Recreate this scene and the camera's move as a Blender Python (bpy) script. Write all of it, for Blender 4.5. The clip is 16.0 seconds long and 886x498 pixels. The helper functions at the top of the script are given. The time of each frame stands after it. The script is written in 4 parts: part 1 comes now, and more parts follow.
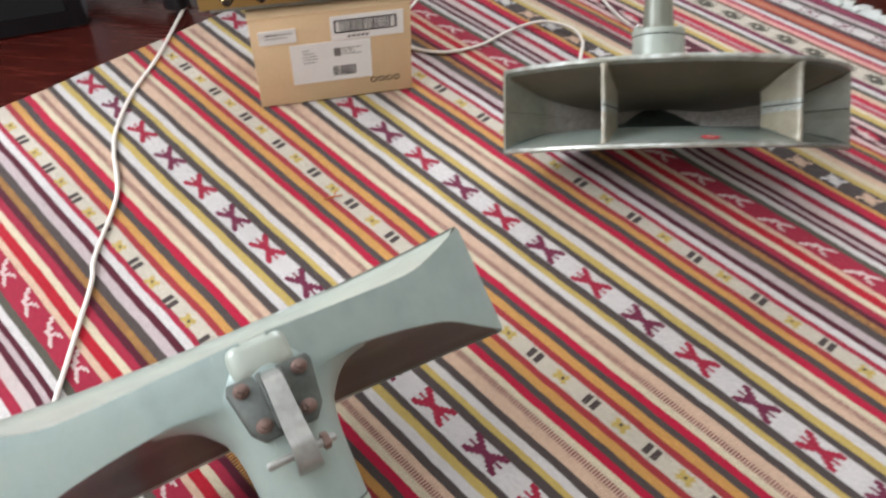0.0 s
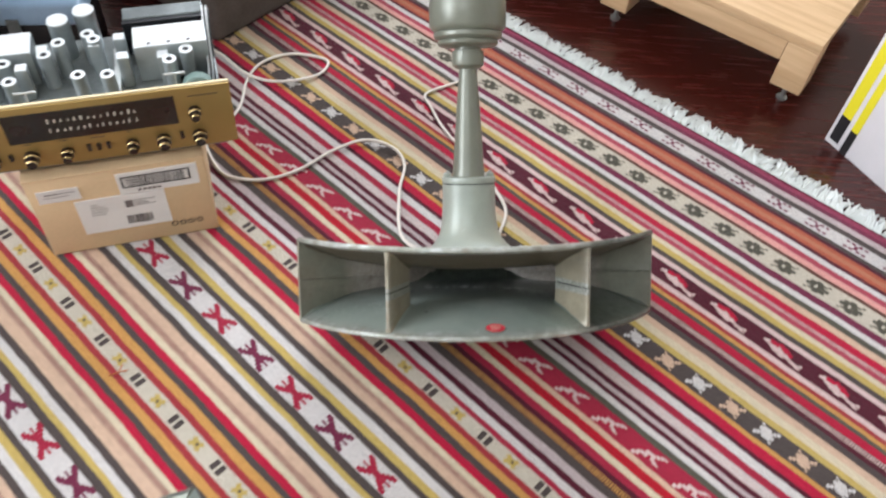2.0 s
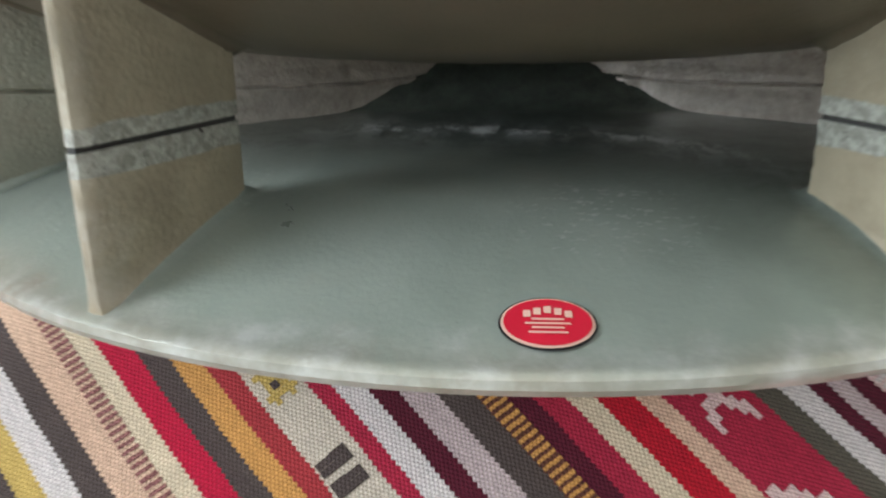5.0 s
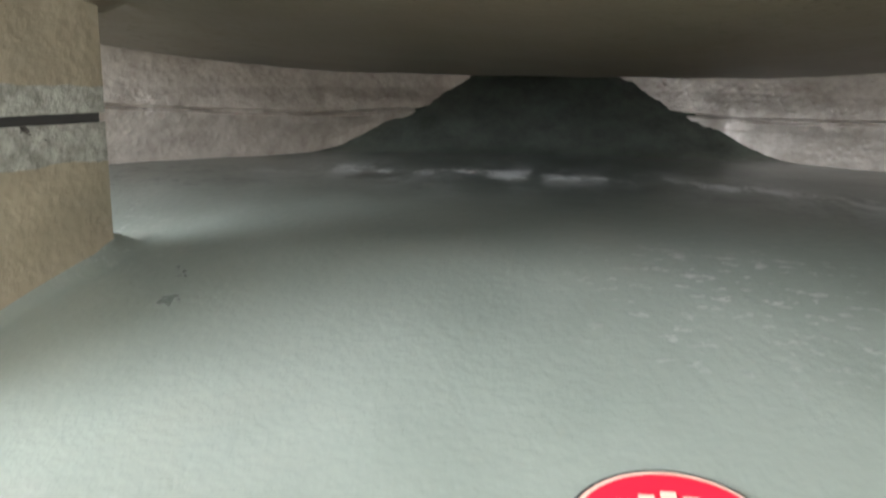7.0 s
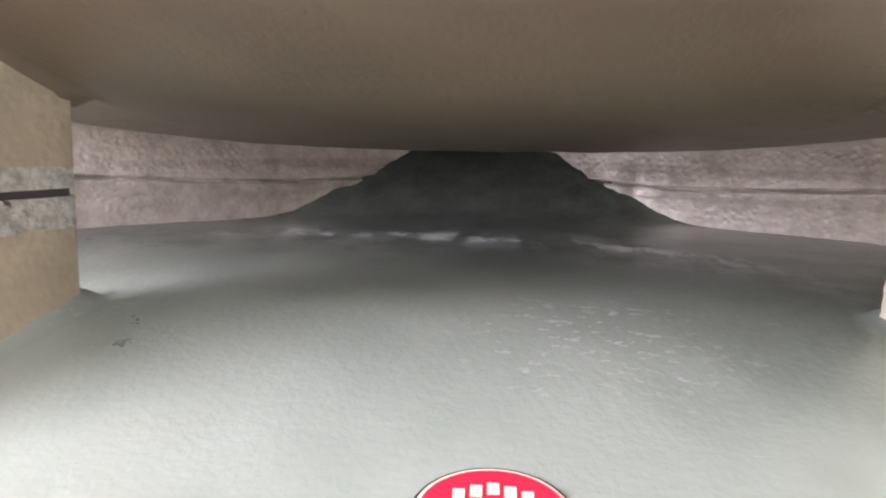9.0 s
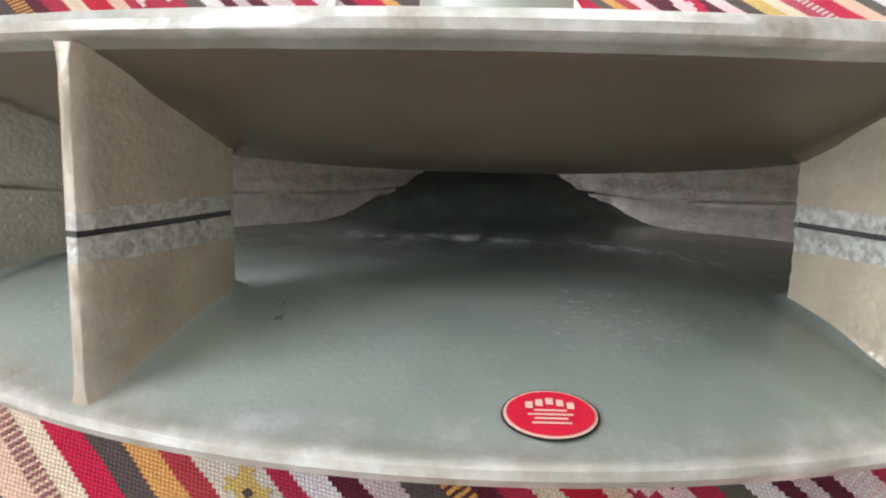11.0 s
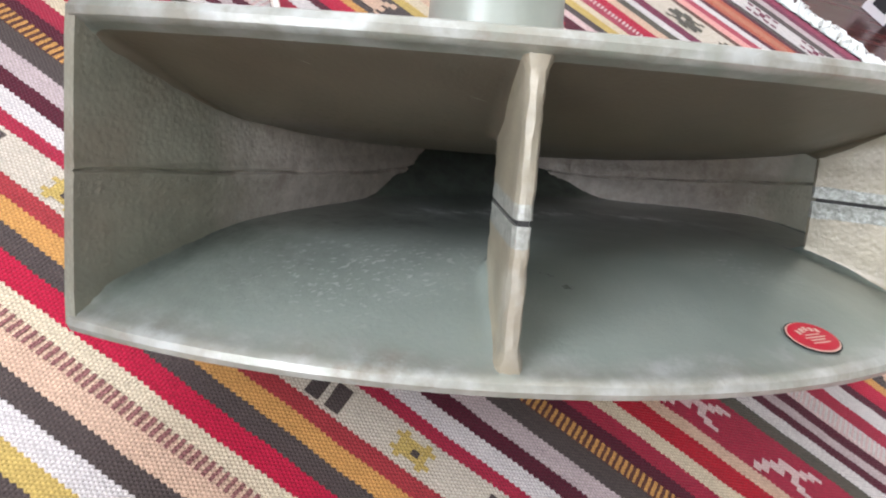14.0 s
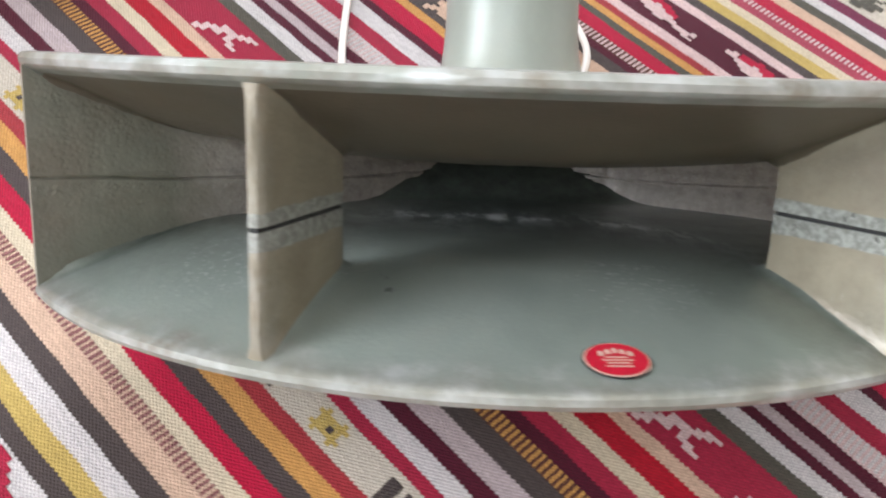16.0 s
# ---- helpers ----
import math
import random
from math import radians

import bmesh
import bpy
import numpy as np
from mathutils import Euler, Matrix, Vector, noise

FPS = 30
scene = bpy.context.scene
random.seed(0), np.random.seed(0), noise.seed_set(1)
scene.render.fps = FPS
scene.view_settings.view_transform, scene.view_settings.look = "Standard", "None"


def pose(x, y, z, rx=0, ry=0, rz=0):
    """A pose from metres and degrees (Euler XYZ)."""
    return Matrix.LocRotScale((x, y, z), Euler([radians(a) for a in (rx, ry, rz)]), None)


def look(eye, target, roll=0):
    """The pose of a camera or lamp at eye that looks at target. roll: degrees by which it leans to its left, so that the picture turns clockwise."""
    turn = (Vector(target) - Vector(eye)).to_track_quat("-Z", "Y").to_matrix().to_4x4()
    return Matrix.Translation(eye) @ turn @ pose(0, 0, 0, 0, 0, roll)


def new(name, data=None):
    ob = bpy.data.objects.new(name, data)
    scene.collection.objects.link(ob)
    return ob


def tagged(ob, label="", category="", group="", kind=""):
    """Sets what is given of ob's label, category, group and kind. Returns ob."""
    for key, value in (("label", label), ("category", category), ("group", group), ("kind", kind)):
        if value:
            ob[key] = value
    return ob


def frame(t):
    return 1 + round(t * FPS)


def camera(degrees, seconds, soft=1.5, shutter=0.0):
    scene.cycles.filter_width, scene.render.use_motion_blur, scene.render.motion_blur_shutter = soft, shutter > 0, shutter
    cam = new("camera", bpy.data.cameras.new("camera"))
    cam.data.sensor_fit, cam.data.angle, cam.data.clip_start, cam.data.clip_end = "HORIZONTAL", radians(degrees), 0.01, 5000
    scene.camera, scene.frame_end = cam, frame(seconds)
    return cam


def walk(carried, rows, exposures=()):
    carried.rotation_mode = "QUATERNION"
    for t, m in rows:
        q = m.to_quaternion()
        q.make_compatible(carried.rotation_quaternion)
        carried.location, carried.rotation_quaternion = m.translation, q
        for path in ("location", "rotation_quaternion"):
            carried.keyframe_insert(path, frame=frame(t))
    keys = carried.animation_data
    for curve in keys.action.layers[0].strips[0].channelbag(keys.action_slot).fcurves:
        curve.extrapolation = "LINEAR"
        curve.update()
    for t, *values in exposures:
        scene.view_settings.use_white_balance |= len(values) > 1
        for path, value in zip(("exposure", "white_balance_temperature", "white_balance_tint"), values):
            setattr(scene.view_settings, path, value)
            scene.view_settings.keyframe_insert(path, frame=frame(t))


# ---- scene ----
cam = camera(55.5, 16.0, soft=2.1, shutter=0.5)
PATH = [
    (0, (0.114, -0.031, 0.936), (0.014, 1.316, -0.539), 1.0),
    (0.5, (0.069, -0.03, 1.077), (0.142, 1.291, -0.424), 4.3),
    (1, (0.087, 0.022, 1.147), (0.188, 1.355, -0.34), 3.3),
    (1.5, (0.225, 0.169, 1.156), (0.293, 1.415, -0.407), 3.0),
    (2, (0.313, 0.28, 1.151), (0.367, 1.528, -0.412), 5.7),
    (2.5, (0.348, 0.421, 1.118), (0.405, 1.604, -0.493), 6.3),
    (3, (0.403, 0.551, 1.056), (0.437, 1.589, -0.653), 5.6),
    (3.5, (0.458, 0.676, 0.924), (0.354, 1.61, -0.841), -0.2),
    (4, (0.46, 0.744, 0.737), (0.305, 1.624, -1.052), -3.1),
    (4.5, (0.433, 0.796, 0.507), (0.236, 1.695, -1.269), -5.3),
    (7, (0.404, 0.903, 0.272), (0.171, 2.003, -1.387), -2.9),
    (7.5, (0.41, 0.911, 0.27), (0.163, 2.095, -1.324), -4.2),
    (8, (0.414, 0.916, 0.267), (0.208, 2.122, -1.316), -2.3),
    (8.5, (0.423, 0.899, 0.28), (0.242, 2.124, -1.291), -1.3),
    (9, (0.429, 0.883, 0.303), (0.212, 2.098, -1.273), -1.6),
    (11.5, (0.378, 0.813, 0.394), (0.365, 2.013, -1.206), 5.8),
    (12, (0.303, 0.808, 0.387), (0.489, 2.002, -1.207), 12.9),
    (12.5, (0.226, 0.802, 0.398), (0.79, 1.938, -1.148), 25.2),
    (13, (0.173, 0.812, 0.38), (1.055, 1.884, -1.059), 34.4),
    (13.5, (0.145, 0.81, 0.376), (1.1, 1.864, -1.03), 36.1),
    (14, (0.102, 0.811, 0.369), (1.054, 1.871, -1.036), 36.4),
    (14.5, (0.103, 0.81, 0.378), (1.044, 1.879, -1.027), 35.9),
    (15, (0.141, 0.798, 0.411), (0.959, 1.894, -1.048), 33.0),
    (15.5, (0.224, 0.785, 0.439), (0.647, 1.923, -1.15), 21.9),
    (16, (0.331, 0.776, 0.465), (0.433, 1.894, -1.19), 10.3),
]
EXPOSURES = ((0, -0.08, 6450, 9), (3, -0.14, 6400, 9), (4.5, 0.0, 6400, 6), (7, 1.15, 6600, 11), (8, 1.76, 6700, 22), (8.5, 1.95, 6700, 25), (9, 1.6, 6720, 26), (11.5, 0.46, 6450, 14), (12.5, 0.5, 6400, 14), (14.5, 0.16, 6380, 13), (16, 0.16, 6380, 12))
walk(cam, [(t, look(eye, target, roll)) for t, eye, target, roll in PATH], exposures=EXPOSURES)

# ---- light ----
world = bpy.data.worlds.new("world")
scene.world = world
world.use_nodes = True
wn = world.node_tree.nodes
sky = wn.new("ShaderNodeTexSky")
sky.sky_type, sky.sun_disc, sky.sun_elevation, sky.sun_rotation = "NISHITA", False, radians(40), radians(-80)
wn["Background"].inputs["Strength"].default_value = 0.12
world.node_tree.links.new(sky.outputs["Color"], wn["Background"].inputs["Color"])


def window_light(name, at, target, width, height, power, colour):
    lamp = bpy.data.lights.new(name, "AREA")
    lamp.shape, lamp.size, lamp.size_y, lamp.energy, lamp.color = "RECTANGLE", width, height, power, colour
    ob = new(name, lamp)
    ob.matrix_world = look(at, target)
    return ob


# daylight through two windows; the overhead lamp is added, its roof opening unseen
DAY = (0.87, 0.91, 1.0)
window_light("window_light_west", (-2.32, 0.7, 1.55), (0.3, 0.85, 1.0), 2.2, 1.5, 150, DAY)
window_light("window_light_north", (0.4, 3.5, 1.65), (0.4, 1.2, 1.2), 1.8, 1.4, 102, DAY)
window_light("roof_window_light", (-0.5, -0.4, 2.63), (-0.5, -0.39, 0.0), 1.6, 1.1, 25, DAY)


# ---- materials ----
def lin(r, g, b):
    return tuple((c / 255 / 12.92) if c <= 10 else ((c / 255 + 0.055) / 1.055) ** 2.4 for c in (r, g, b)) + (1.0,)


class Mat:
    """A node material in the making: a Principled shader and shortcuts."""

    def __init__(self, name, colour=(200, 200, 200), rough=0.6, metal=0.0, **more):
        self.m = bpy.data.materials.new(name)
        self.m.use_nodes = True
        self.t = self.m.node_tree
        self.b = self.t.nodes["Principled BSDF"]
        self.b.inputs["Base Color"].default_value = lin(*colour)
        self.b.inputs["Roughness"].default_value = rough
        self.b.inputs["Metallic"].default_value = metal
        for k, v in more.items():
            self.b.inputs[k].default_value = v

    def node(self, kind, **props):
        n = self.t.nodes.new("ShaderNode" + kind)
        for k, v in props.items():
            if k == "operation":
                n.operation = v
            elif k == "data_type":
                n.data_type = v
            elif k == "blend_type":
                n.blend_type = v
        return n

    def link(self, a, b):
        self.t.links.new(a, b)

    def val(self, sock, v):
        if isinstance(v, (int, float, tuple)):
            sock.default_value = v
        else:
            self.link(v, sock)

    def math(self, op, a, b=0.0, c=0.0):
        n = self.node("Math", operation=op)
        for i, v in enumerate((a, b, c)):
            self.val(n.inputs[i], v)
        return n.outputs[0]

    def coords(self):
        return self.node("TexCoord").outputs["Object"]

    def noise(self, scale, detail=4.0, rough=0.55, vec=None, dist=0.0):
        n = self.node("TexNoise")
        n.inputs["Scale"].default_value = scale
        n.inputs["Detail"].default_value = detail
        n.inputs["Roughness"].default_value = rough
        n.inputs["Distortion"].default_value = dist
        self.link(vec if vec is not None else self.coords(), n.inputs["Vector"])
        return n.outputs["Fac"]

    def ramp(self, fac, stops, interp="LINEAR"):
        n = self.node("ValToRGB")
        cr = n.color_ramp
        cr.interpolation = interp
        while len(cr.elements) > 1:
            cr.elements.remove(cr.elements[-1])
        cr.elements[0].position, cr.elements[0].color = stops[0][0], stops[0][1]
        for p, c in stops[1:]:
            e = cr.elements.new(p)
            e.color = c
        self.link(fac, n.inputs["Fac"])
        return n.outputs["Color"]

    def mix(self, fac, a, b, blend="MIX"):
        n = self.node("Mix", data_type="RGBA", blend_type=blend)
        self.val(n.inputs["Factor"], fac)
        self.val(n.inputs[6], a)
        self.val(n.inputs[7], b)
        return n.outputs[2]

    def grey(self, fac, lo, hi, a=0.3, b=0.7):
        return self.ramp(fac, [(a, (lo, lo, lo, 1)), (b, (hi, hi, hi, 1))])

    def base(self, col):
        self.link(col, self.b.inputs["Base Color"])

    def rough(self, fac):
        self.link(fac, self.b.inputs["Roughness"])

    def bump(self, height, strength=0.3, distance=0.001):
        n = self.node("Bump")
        n.inputs["Strength"].default_value = strength
        n.inputs["Distance"].default_value = distance
        self.link(height, n.inputs["Height"])
        self.link(n.outputs["Normal"], self.b.inputs["Normal"])


def varied(name, colour, rough=0.6, metal=0.0, amount=0.12, scale=14.0, fine=180.0, bump=0.15, **more):
    """A surface with blotches at one scale and grain at another."""
    m = Mat(name, colour, rough, metal, **more)
    c = lin(*colour)
    big, small = m.noise(scale), m.noise(fine, 3)
    col = m.mix(1.0, c, m.grey(big, 1 - amount, 1 + amount * 0.4), "MULTIPLY")
    col = m.mix(1.0, col, m.grey(small, 1 - amount * 0.6, 1.0), "MULTIPLY")
    m.base(col)
    m.rough(m.math("MULTIPLY_ADD", big, 0.16, rough - 0.08))
    m.bump(small, bump, 0.0006)
    return m.m


def cast_metal(name, tones, bump=0.32, pits=0.0, bare=False, chalkiness=1.0, metal=0.2, mottle=0.07, gloss=0.34, scoured=None, tarnish_shade=None):
    """Worn grey-green paint over cast aluminium, chalky in places.
    bare: a grey filed band along the joint; scoured: the tone of unpainted walls near the throat; the last tone: the
    bare bed's tarnish, with throat shade painted in."""
    m = Mat(name, (130, 138, 130), 0.4)
    sep = m.node("SeparateXYZ")
    m.link(m.coords(), sep.inputs[0])
    px, py, pz = sep.outputs
    big = m.noise(9, 5, 0.6)
    mid = m.noise(38, 6, 0.65)
    fine = m.noise(420, 3, 0.6)
    rad = m.math("SQRT", m.math("ADD", m.math("MULTIPLY", px, px), m.math("POWER", m.math("ABSOLUTE", m.math("SUBTRACT", py, 0.159)), 2.0)))
    ragged = m.math("ADD", rad, m.math("MULTIPLY_ADD", m.noise(30, 5, 0.7), 0.05, -0.025))
    col = m.ramp(big, [(0.32, lin(*tones[0])), (0.52, lin(*tones[1])), (0.72, lin(*tones[2]))])
    col = m.mix(1.0, col, m.grey(mid, 1.0 - mottle, 1.0 + mottle * 0.4), "MULTIPLY")
    if mottle > 0.1:
        stain = m.grey(m.noise(17, 6, 0.7), 0, 0.42, 0.46, 0.72)
        col = m.mix(stain, col, lin(82, 68, 52))
    if scoured:
        skin = m.mix(m.grey(m.noise(150, 5, 0.7), 0, 1, 0.3, 0.7), lin(*scoured[0]), lin(*scoured[1]))
        skin = m.mix(m.grey(m.noise(55, 6, 0.75), 0, 0.5, 0.55, 0.7), skin, lin(118, 104, 92))
        col = m.mix(m.grey(ragged, 1, 0, 0.2, 0.25), col, skin)
    rim_band = None
    if bare:
        off = m.math("ADD", m.math("ABSOLUTE", m.math("ADD", pz, 0.003)), m.math("MULTIPLY", mid, 0.005))
        rim_band = m.math("LESS_THAN", off, 0.0112)
        filed = m.mix(m.grey(m.noise(300, 3), 0, 1, 0.4, 0.6), lin(158, 160, 150), lin(124, 126, 116))
        scar = m.grey(m.noise(120, 4, 0.7), 0, 1, 0.64, 0.68)
        filed = m.mix(scar, filed, lin(52, 50, 46))
        col = m.mix(rim_band, col, filed)

    def patch(x, y, near, far):
        d = m.math("SQRT", m.math("ADD", m.math("POWER", m.math("ABSOLUTE", m.math("SUBTRACT", px, x)), 2.0), m.math("POWER", m.math("ABSOLUTE", m.math("SUBTRACT", py, y)), 2.0)))
        return m.grey(m.math("ADD", d, m.math("MULTIPLY_ADD", mid, 0.05, -0.025)), 1, 0, near, far)

    # chalky oxide flecks, in drifts on the bed of the horn
    stretch = m.node("Mapping")
    stretch.inputs["Scale"].default_value = (0.6, 1.0, 1.0)
    m.link(m.coords(), stretch.inputs["Vector"])
    streaky = m.node("Mapping")
    streaky.inputs["Scale"].default_value = (1.0, 0.45, 1.0)
    m.link(m.coords(), streaky.inputs["Vector"])
    fleck = m.noise(420, 4, 0.6, stretch.outputs[0], 0.2)
    drift = m.math("MAXIMUM", patch(-0.15, 0.0, 0.03, 0.085), m.math("MULTIPLY", patch(0.03, -0.07, 0.008, 0.045), 0.75))
    drift = m.math("MAXIMUM", drift, m.math("MULTIPLY", m.grey(m.noise(14, 3, 0.5), 0, 1, 0.56, 0.68), 0.5))
    spots = m.math("MULTIPLY", m.grey(fleck, 0, 1, 0.58, 0.63), drift)
    bloom = m.math("MULTIPLY", m.grey(m.noise(24, 6, 0.7), 0, 0.3, 0.5, 0.8), drift)
    chalk = m.math("MAXIMUM", spots, bloom)
    col = m.mix(m.math("MULTIPLY", chalk, 0.75 * chalkiness), col, lin(226, 229, 224))
    # worn bare lip
    worn = m.math("MULTIPLY", m.grey(ragged, 0, 1, 0.303, 0.322), m.math("LESS_THAN", m.math("ABSOLUTE", pz), 0.072))
    bald = m.mix(m.grey(m.noise(60, 4), 0, 1, 0.35, 0.65), lin(150, 144, 130), lin(196, 199, 194))
    bald = m.mix(m.grey(m.noise(26, 5, 0.7), 0, 0.75, 0.52, 0.66), bald, lin(128, 112, 92))
    col = m.mix(m.math("MULTIPLY", worn, 0.75 * min(1.0, chalkiness * 1.4)), col, bald)
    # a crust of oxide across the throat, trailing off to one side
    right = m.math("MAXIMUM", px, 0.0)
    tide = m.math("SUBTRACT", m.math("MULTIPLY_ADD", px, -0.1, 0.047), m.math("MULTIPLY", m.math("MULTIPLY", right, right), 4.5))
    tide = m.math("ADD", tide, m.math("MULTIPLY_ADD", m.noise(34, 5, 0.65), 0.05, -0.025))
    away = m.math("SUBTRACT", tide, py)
    # bed darkens from before the tide line inwards: tarnish plus painted throat shade
    if tarnish_shade:
        col = m.mix(m.math("MULTIPLY", m.grey(away, 1, 0, 0.03, 0.125), m.grey(m.noise(70, 5, 0.7), 0.7, 1.0)), col, lin(*tarnish_shade))
    line = m.math("MAXIMUM", m.grey(m.math("ABSOLUTE", away), 1, 0, 0.003, 0.014), m.math("MULTIPLY", m.grey(m.math("ABSOLUTE", away), 1, 0, 0.006, 0.055), 0.42))
    crust = m.math("MULTIPLY", line, m.grey(m.noise(95, 6, 0.75, streaky.outputs[0]), 0.1, 1, 0.47, 0.55))
    crust = m.math("MULTIPLY", crust, m.grey(m.math("ABSOLUTE", px), 1, 0, 0.07, 0.125))
    crust = m.math("MULTIPLY", crust, m.math("LESS_THAN", pz, -0.012))
    col = m.mix(m.math("MULTIPLY", crust, 0.85 * chalkiness), col, lin(214, 218, 214))
    # fine scratches
    scr = m.node("Mapping")
    scr.inputs["Scale"].default_value = (40.0, 900.0, 40.0)
    scr.inputs["Rotation"].default_value = (0, 0, 0.4)
    m.link(m.coords(), scr.inputs["Vector"])
    nick = m.math("MULTIPLY", m.grey(m.noise(1.0, 2, 0.5, scr.outputs[0]), 0, 1, 0.74, 0.78), m.grey(mid, 0, 1, 0.5, 0.6))
    col = m.mix(m.math("MULTIPLY", nick, 0.5), col, lin(200, 204, 200))
    m.base(col)
    pale = m.math("MAXIMUM", chalk, crust)
    m.rough(m.math("ADD", m.math("MULTIPLY_ADD", mid, 0.12, gloss - 0.06), m.math("MULTIPLY", pale, 0.25)))
    m.b.inputs["Metallic"].default_value = metal
    height = m.math("ADD", m.math("MULTIPLY", fine, 0.5), m.math("MULTIPLY", mid, 0.35))
    height = m.math("ADD", height, m.math("MULTIPLY", pale, 0.08))
    if bare:
        height = m.math("ADD", height, m.math("MULTIPLY", rim_band, m.math("MULTIPLY", m.noise(140, 5, 0.7), 2.2)))
    if scoured:
        ridge = m.grey(m.math("ABSOLUTE", m.math("ADD", pz, 0.0065)), 1, 0, 0.003, 0.008)
        height = m.math("ADD", height, m.math("MULTIPLY", ridge, m.math("MULTIPLY", m.noise(170, 5, 0.7), 2.4)))
    if pits:
        vor = m.node("TexVoronoi")
        vor.inputs["Scale"].default_value = 330
        vor.inputs["Randomness"].default_value = 1.0
        m.link(m.coords(), vor.inputs["Vector"])
        height = m.math("ADD", height, m.math("MULTIPLY", m.math("MULTIPLY", m.grey(vor.outputs["Distance"], 0, 1, 0.1, 0.6), mid), pits))
    m.bump(height, bump, 0.0012)
    return m.m


CAST = cast_metal("grey_green_cast_paint", ((146, 158, 147), (158, 169, 158), (162, 167, 154)), metal=0.45, gloss=0.3, tarnish_shade=(70, 76, 68))
CAST_OUTER = cast_metal("smooth_cast_paint", ((144, 150, 139), (154, 160, 148), (156, 158, 144)), 0.2, chalkiness=0.12, metal=0.1, gloss=0.38)
CAST_ROUGH = cast_metal("pitted_cast_wall", ((110, 113, 98), (122, 123, 108), (126, 121, 106)), 0.5, 0.6, chalkiness=0.05, metal=0.15, mottle=0.16, scoured=((184, 178, 167), (150, 143, 132)))
# aged brown, darkened further: the upper plate's inner shade is painted in
CAST_AGED_SHADE = cast_metal("browned_shaded_cast_paint", ((84, 76, 62), (92, 83, 67), (83, 80, 65)), 0.25, chalkiness=0.06, metal=0.1, mottle=0.12, gloss=0.4)
CAST_SIDE = cast_metal("blue_grey_cast_paint", ((126, 139, 133), (136, 149, 142), (140, 149, 139)), 0.2, chalkiness=0.1, metal=0.1, gloss=0.42)
# cast paint darkened and browned: underside shade and rug bounce in the colour
CAST_UNDERSHADE = cast_metal("shade_brown_cast_underside", ((70, 57, 52), (80, 65, 58), (76, 62, 56)), 0.25, chalkiness=0.05, metal=0.1, mottle=0.12, gloss=0.45)
CAST_FIN = cast_metal("browned_cast_fin", ((140, 134, 114), (150, 142, 120), (144, 138, 120)), 0.4, 0.35, True, 0.2, metal=0.15, mottle=0.18)
DRIVER = varied("olive_grey_driver_paint", (122, 124, 110), 0.34, 0.2, amount=0.1, scale=20, fine=300)
BRACKET = varied("dull_bracket_iron", (94, 98, 92), 0.45, 0.5, amount=0.3, scale=40, fine=220, bump=0.3)
SEAM = varied("dark_joint_tone", (45, 45, 42), 0.8)
STEEL = varied("dull_zinc_steel", (168, 168, 162), 0.35, 0.75, amount=0.2, scale=60)
RUST = varied("rusty_bolt_steel", (122, 98, 88), 0.6, 0.35, amount=0.3, scale=120)
STICKER_RED = varied("red_sticker_paper", (188, 26, 50), 0.45, amount=0.08, scale=60)
STICKER_PALE = varied("pale_sticker_print", (214, 178, 160), 0.5)
BLACK = varied("black_ink", (26, 24, 26), 0.5)
CARD = varied("pale_wood_grain_carton", (212, 182, 142), 0.7, amount=0.1, scale=9)
PAPER = varied("white_label_paper", (222, 218, 212), 0.55, amount=0.05)
PRINT = varied("grey_print", (120, 112, 108), 0.6)
PRINT_DARK = varied("dark_print", (58, 52, 50), 0.6)
GOLD = varied("brushed_gold_anodised_plate", (160, 133, 78), 0.4, 0.5, amount=0.08, scale=16, fine=500)
CREAM_EDGE = varied("cream_plate_edge", (222, 205, 165), 0.5)
DIAL = varied("dark_dial_glass", (30, 25, 22), 0.16, amount=0.2, scale=30)
DIAL_PRINT = varied("pale_dial_print", (206, 200, 184), 0.5)
KNOB = varied("dark_brown_knob", (34, 20, 16), 0.28, amount=0.2, scale=80)
KNOB_RING = varied("polished_brass_ring", (196, 170, 120), 0.22, 0.8)
CHASSIS = varied("dull_plated_chassis", (138, 144, 143), 0.36, 0.5, amount=0.3, scale=25)
CAN = varied("bare_aluminium_can", (178, 186, 186), 0.32, 0.55, amount=0.12, scale=40)
# paler than the can sides: bright overhead reflection painted into the tops
CAN_TOP = varied("pale_can_top", (225, 228, 226), 0.4, 0.1, amount=0.05)
TEAL = varied("grey_green_pulley", (120, 142, 134), 0.45, amount=0.15)
BLUE = varied("pale_blue_plastic", (150, 176, 200), 0.45, amount=0.08)
CABLE = varied("ivory_flex", (222, 214, 202), 0.5, amount=0.08, scale=50)
BLACK_PAINT = varied("black_painted_steel", (24, 24, 27), 0.42, amount=0.2)
WHITE_BOARD = varied("white_laminate_board", (226, 222, 222), 0.4, amount=0.04)
YELLOW = varied("yellow_tape", (228, 214, 40), 0.45, amount=0.06)
GREY_CASE = varied("grey_brown_case_cloth", (96, 88, 82), 0.8, amount=0.25, scale=18)
PLASTER = varied("white_wall_plaster", (226, 222, 214), 0.85, amount=0.05, scale=3, fine=90)


